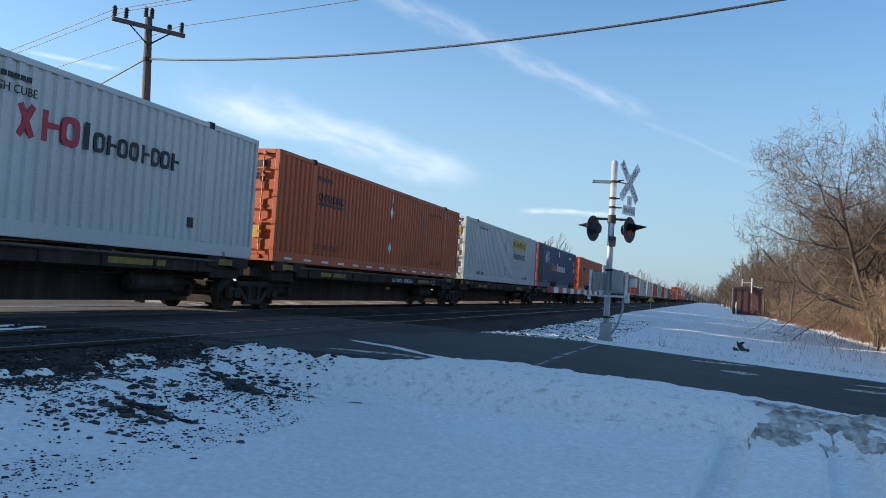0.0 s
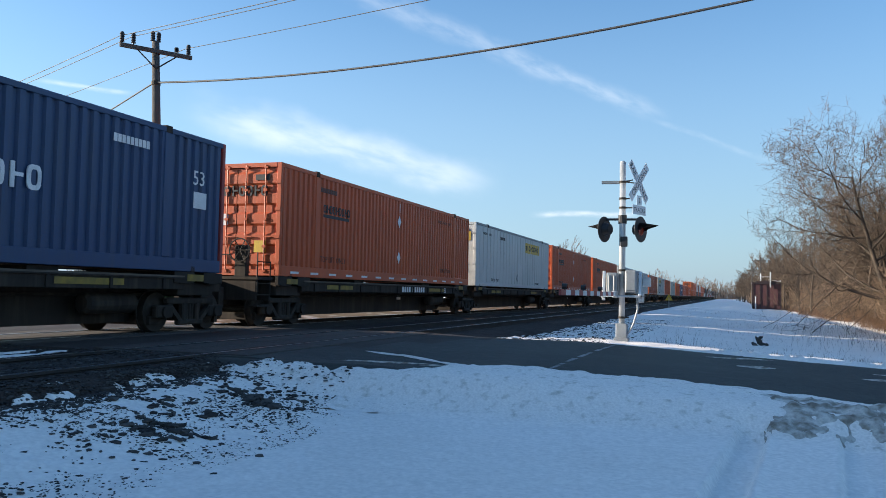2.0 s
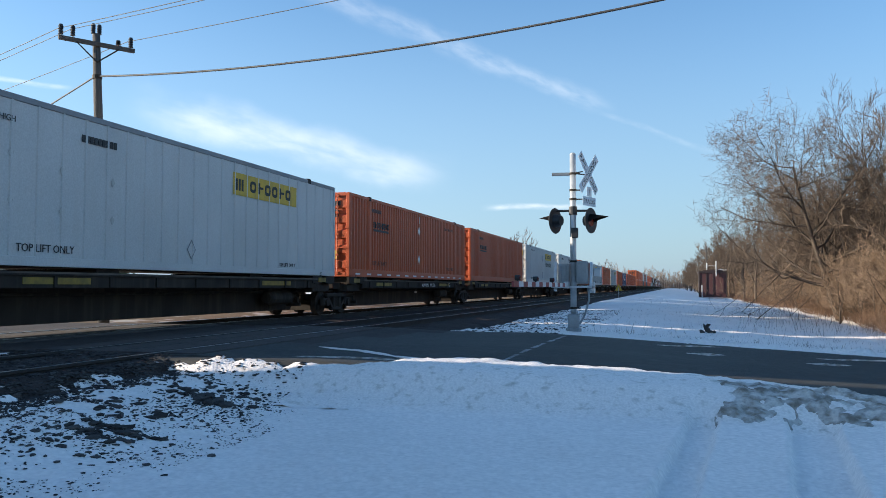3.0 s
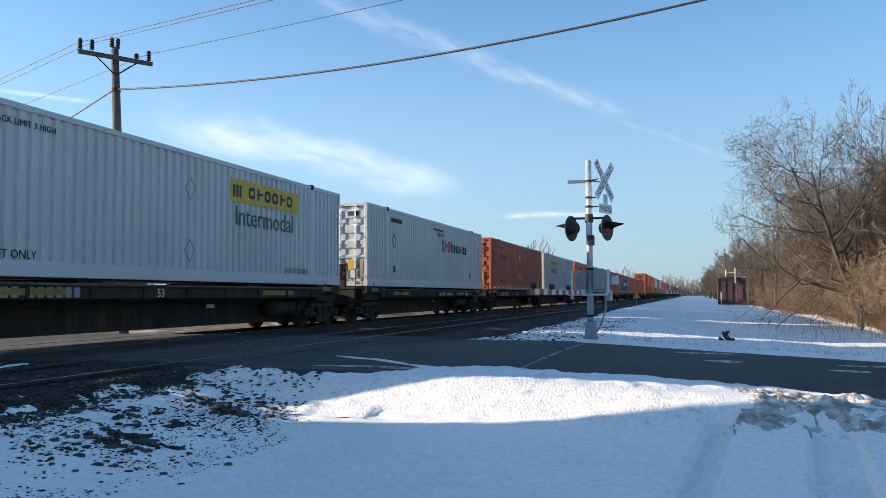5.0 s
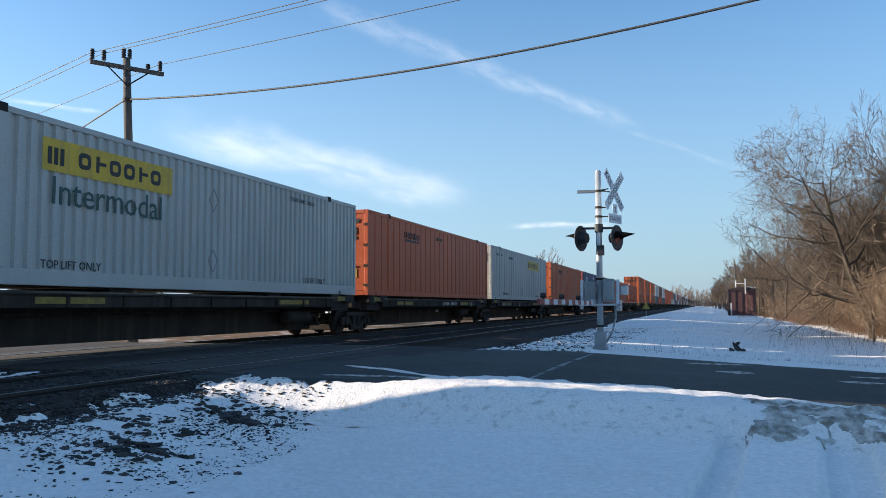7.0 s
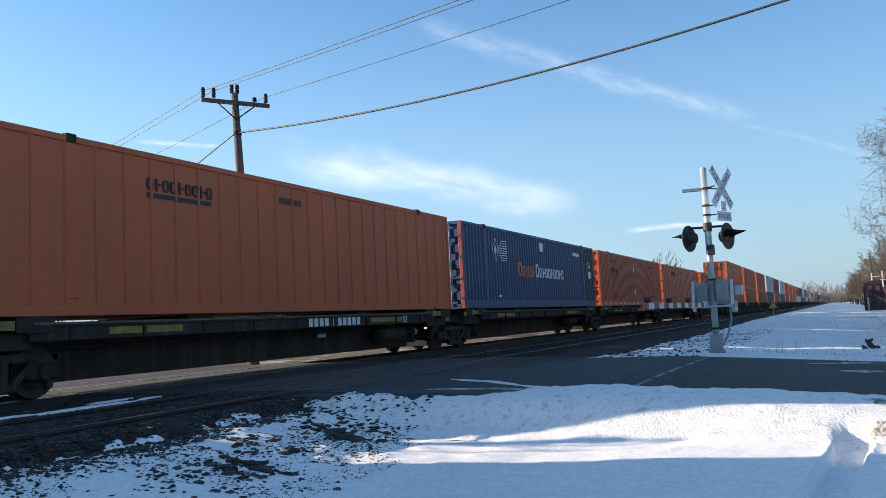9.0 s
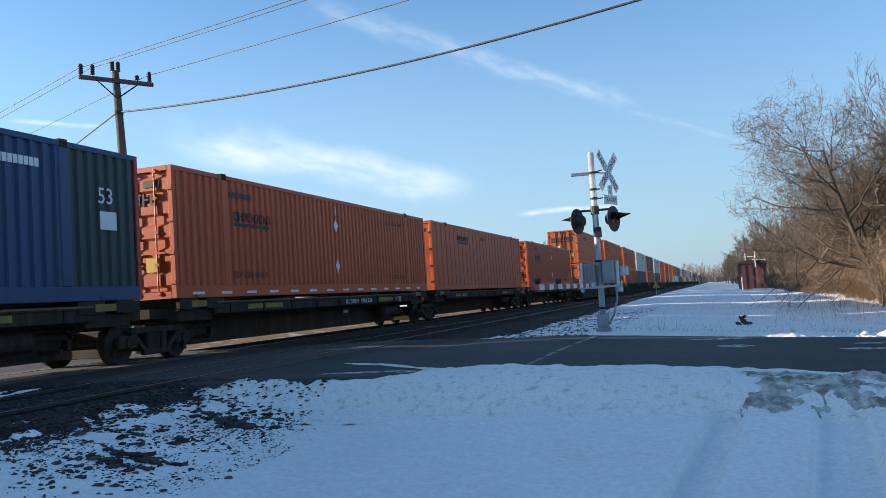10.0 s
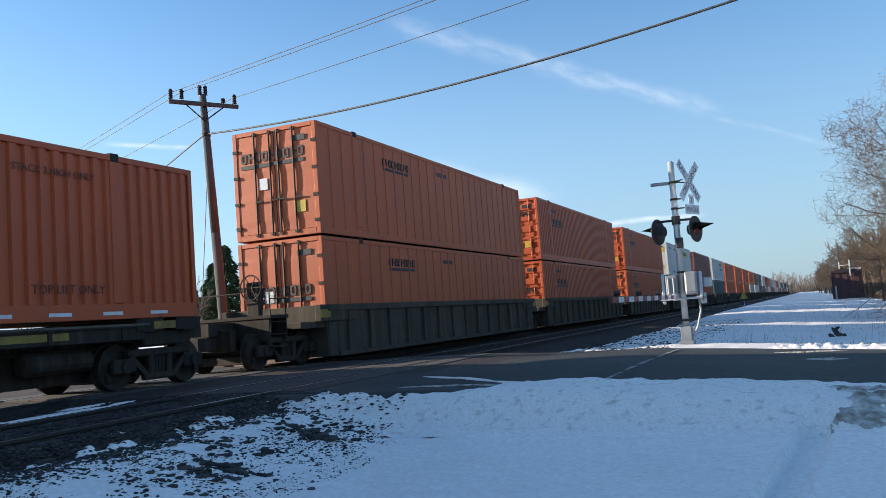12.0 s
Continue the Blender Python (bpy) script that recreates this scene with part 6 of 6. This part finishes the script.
def snow_edge_z(x, y):
    e = float(np.interp(x, [q[0] for q in SNOW_EDGE], [q[1] for q in SNOW_EDGE])) + 0.14 * n2(x, y, 1.5, 4.4) + 0.09 * n2(x, y, 5.0, 8.1) + smooth_step(-4.2, -5.4, x) * (0.45 * n2(x, y, 2.2, 3.7) + 0.3 * n2(x, y, 6.5, 5.7) - 0.12)
    base = road_height(x, max(y, ROAD_0 - 0.28))
    low = max(ground_z(x, min(y, ROAD_0 - 0.5)), apron_z(x, y) if x < -3.75 else 0.0)
    base += (low - base) * smooth_step(ROAD_0 - 0.32, ROAD_0 - 1.0, y)
    cover = smooth_step(e + 0.05, e - 0.22, y) * smooth_step(8.95, 9.3, y) * smooth_step(4.0, 3.0, x) * smooth_step(-6.9, -6.2, x)
    lumps = 0.022 * n2(x, y, 3.0, 2.2) + 0.014 * n2(x, y, 9.0, 6.2) + 0.03 * max(0.0, n2(x, y, 5.5, 3.3) - 0.15)
    thin = 0.05 * max(0.0, n2(x, y, 6.5, 1.7)) * smooth_step(-4.4, -6.2, x)
    return base - 0.07 + cover * (0.088 + 0.03 * smooth_step(9.6, 10.2, y) + lumps * smooth_step(9.1, 10.2, y) - 0.5 * thin)


tagged(part("snow_margin", grid_mesh("snow_margin", spread([(-7.0, 4.0, 0.075)]), spread([(8.9, 11.8, 0.05)]), snow_edge_z, DIRTYSNOW)), "lumpy snow pushed over the near edge of the road", "snow", kind="structure")
me = sheet_mesh("ballast_stones", *stones(1300, lambda r: (-6.6 + 1.9 * r.random() ** 1.9, r.uniform(9.1, 10.4)), lambda r: 0.006 + 0.03 * r.random() ** 3, 77, lambda x, y: max(snow_edge_z(x, y), ground_z(x, y))), STONE, False)
tagged(part("ballast_stones", me), "dark stones on the snow at the road edge", "stones", kind="stuff")


# narrow strip of snow along the shoulder of the ballast
def strip_z(x, y):
    c = -6.52 + 0.07 * n2(0, y, 0.8, 3.0)
    m = 0.85 * smooth_step(0.07, -0.02, abs(x - c) + 0.16 * n2(x, y, 2.0, 6.0) + 0.10 * n2(x, y, 8.0, 2.0))
    return max(bed_z(x, y), ground_z(x, y)) - 0.03 + 0.055 * m


tagged(part("snow_strip", grid_mesh("snow_strip", spread([(-6.9, -6.15, 0.03)]), spread([(2.5, 9.6, 0.04)]), strip_z, SNOW)), "thin strip of snow along the ballast shoulder", "snow", kind="structure")
def slush_z(x, y):
    edge = n2(x, y, 1.1, 7.0) * 0.35 + n2(x, y, 3.5, 2.0) * 0.2
    f = smooth_step(9.05, 9.5, y + 0.5 * edge + 0.12 * max(0.0, 0.9 - x)) * smooth_step(10.75, 10.45, y - 0.25 * edge) * smooth_step(-0.1, 0.7, x + edge)
    under = max(ground_z(x, y), snow_edge_z(x, y)) if y < ROAD_0 + 0.6 else snow_edge_z(x, y)
    return under - 0.05 + f * (0.066 + 0.06 * n2(x, y, 2.8, 5.0) + 0.055 * n2(x, y, 7.5, 3.0) + 0.03 * n2(x, y, 16.0, 1.0))


tagged(part("slush_bank", grid_mesh("slush_bank", spread([(-0.6, 4.0, 0.045), (4.0, 9.0, 0.25)]), spread([(8.9, 10.8, 0.04)]), slush_z, SLUSH)), "grey-brown slush ridge ploughed along the road", "snow bank", kind="structure")
berm("snow_bank", -1.6, 12.0, 18.35, 0.55, 0.16, SNOW, "low lumpy snow bank along the far road edge", 5.0)

stump = empty("stump", "small dark broken stump in the snow bank", "stump")
stump.location = (0.87, 27.0, 0.42)
for k, (dx, dz, r) in enumerate(((-0.14, 0.03, 0.13), (0.0, 0.10, 0.15), (0.12, 0.05, 0.12), (0.03, 0.24, 0.11), (-0.06, 0.20, 0.10), (0.24, 0.02, 0.09))):
    v, f = stones(1, lambda q: (0.0, 0.0), lambda q: r, 5 + k, lambda x, y: 0.0)
    chunk = part("chunk", sheet_mesh("chunk", v, f, STONE, False), None, stump)
    chunk.location, chunk.rotation_euler = (dx, 0.04 * (k % 3), dz), (0.9 * (k % 2), 0.7 - 0.4 * k, k)


def patch(name, cx, cy, rx, ry, z, seed, label, turn=0.0, material=SNOW):
    n = 44
    vs, fs = [(0, 0, 0.012)], []
    for ring, k in ((0.6, 0.010), (1.0, -0.012)):
        for i in range(n):
            a = 2 * math.pi * i / n
            r = ring * (1 + 0.6 * noise.noise((math.cos(a) * 1.6 + seed, math.sin(a) * 1.6, seed)) + 0.5 * noise.noise((math.cos(a) * 5 + seed, math.sin(a) * 5, seed)))
            vs.append((rx * r * math.cos(a), ry * r * math.sin(a), k))
    for i in range(n):
        j = (i + 1) % n
        fs += [(0, 1 + i, 1 + j), (1 + i, 1 + n + i, 1 + n + j, 1 + j)]
    ob = tagged(part(name, sheet_mesh(name, vs, fs, material)), label, "snow", "snow patches", "stuff")
    ob.location, ob.rotation_euler.z = (cx, cy, z), turn


for i, (cx, cy, rx, ry) in enumerate(((-9.35, 8.3, 0.14, 0.75), (-9.7, 7.3, 0.10, 0.5), (-10.0, 9.4, 0.10, 0.5), (-9.55, 9.7, 0.08, 0.3), (-9.9, 6.2, 0.1, 0.4), (-9.7, 20.0, 0.2, 1.6), (-9.4, 25.0, 0.2, 2.0))):
    patch("snow_patch", cx, cy, rx, ry, bed_z(cx, cy) + 0.022, i * 3.7, "thin patch of snow on dark ballast")
for i, (cx, cy, rx, ry) in enumerate(((0.3, 14.9, 0.42, 0.16), (2.2, 14.6, 0.35, 0.13), (-0.2, 16.6, 0.9, 0.05), (2.6, 16.0, 1.2, 0.05), (-4.6, 10.75, 0.9, 0.06), (-3.4, 10.6, 0.7, 0.05))):
    patch("ice_patch", cx, cy, rx, ry, road_height(cx, cy) + 0.006, 50 + i * 2.9, "pale frozen patch on the asphalt", 0.0, SLUSH)
for i, (cx, cy, rx, ry, turn) in enumerate(((-4.5, 11.55, 0.7, 0.05, -0.75), (-5.35, 12.2, 0.5, 0.04, -0.5), (-3.6, 10.8, 0.5, 0.07, -0.62))):
    patch("snow_patch", cx, cy, rx, ry, road_height(cx, cy) + 0.012, 80 + i * 3.3, "narrow streak of snow left on the asphalt", turn)


motions()
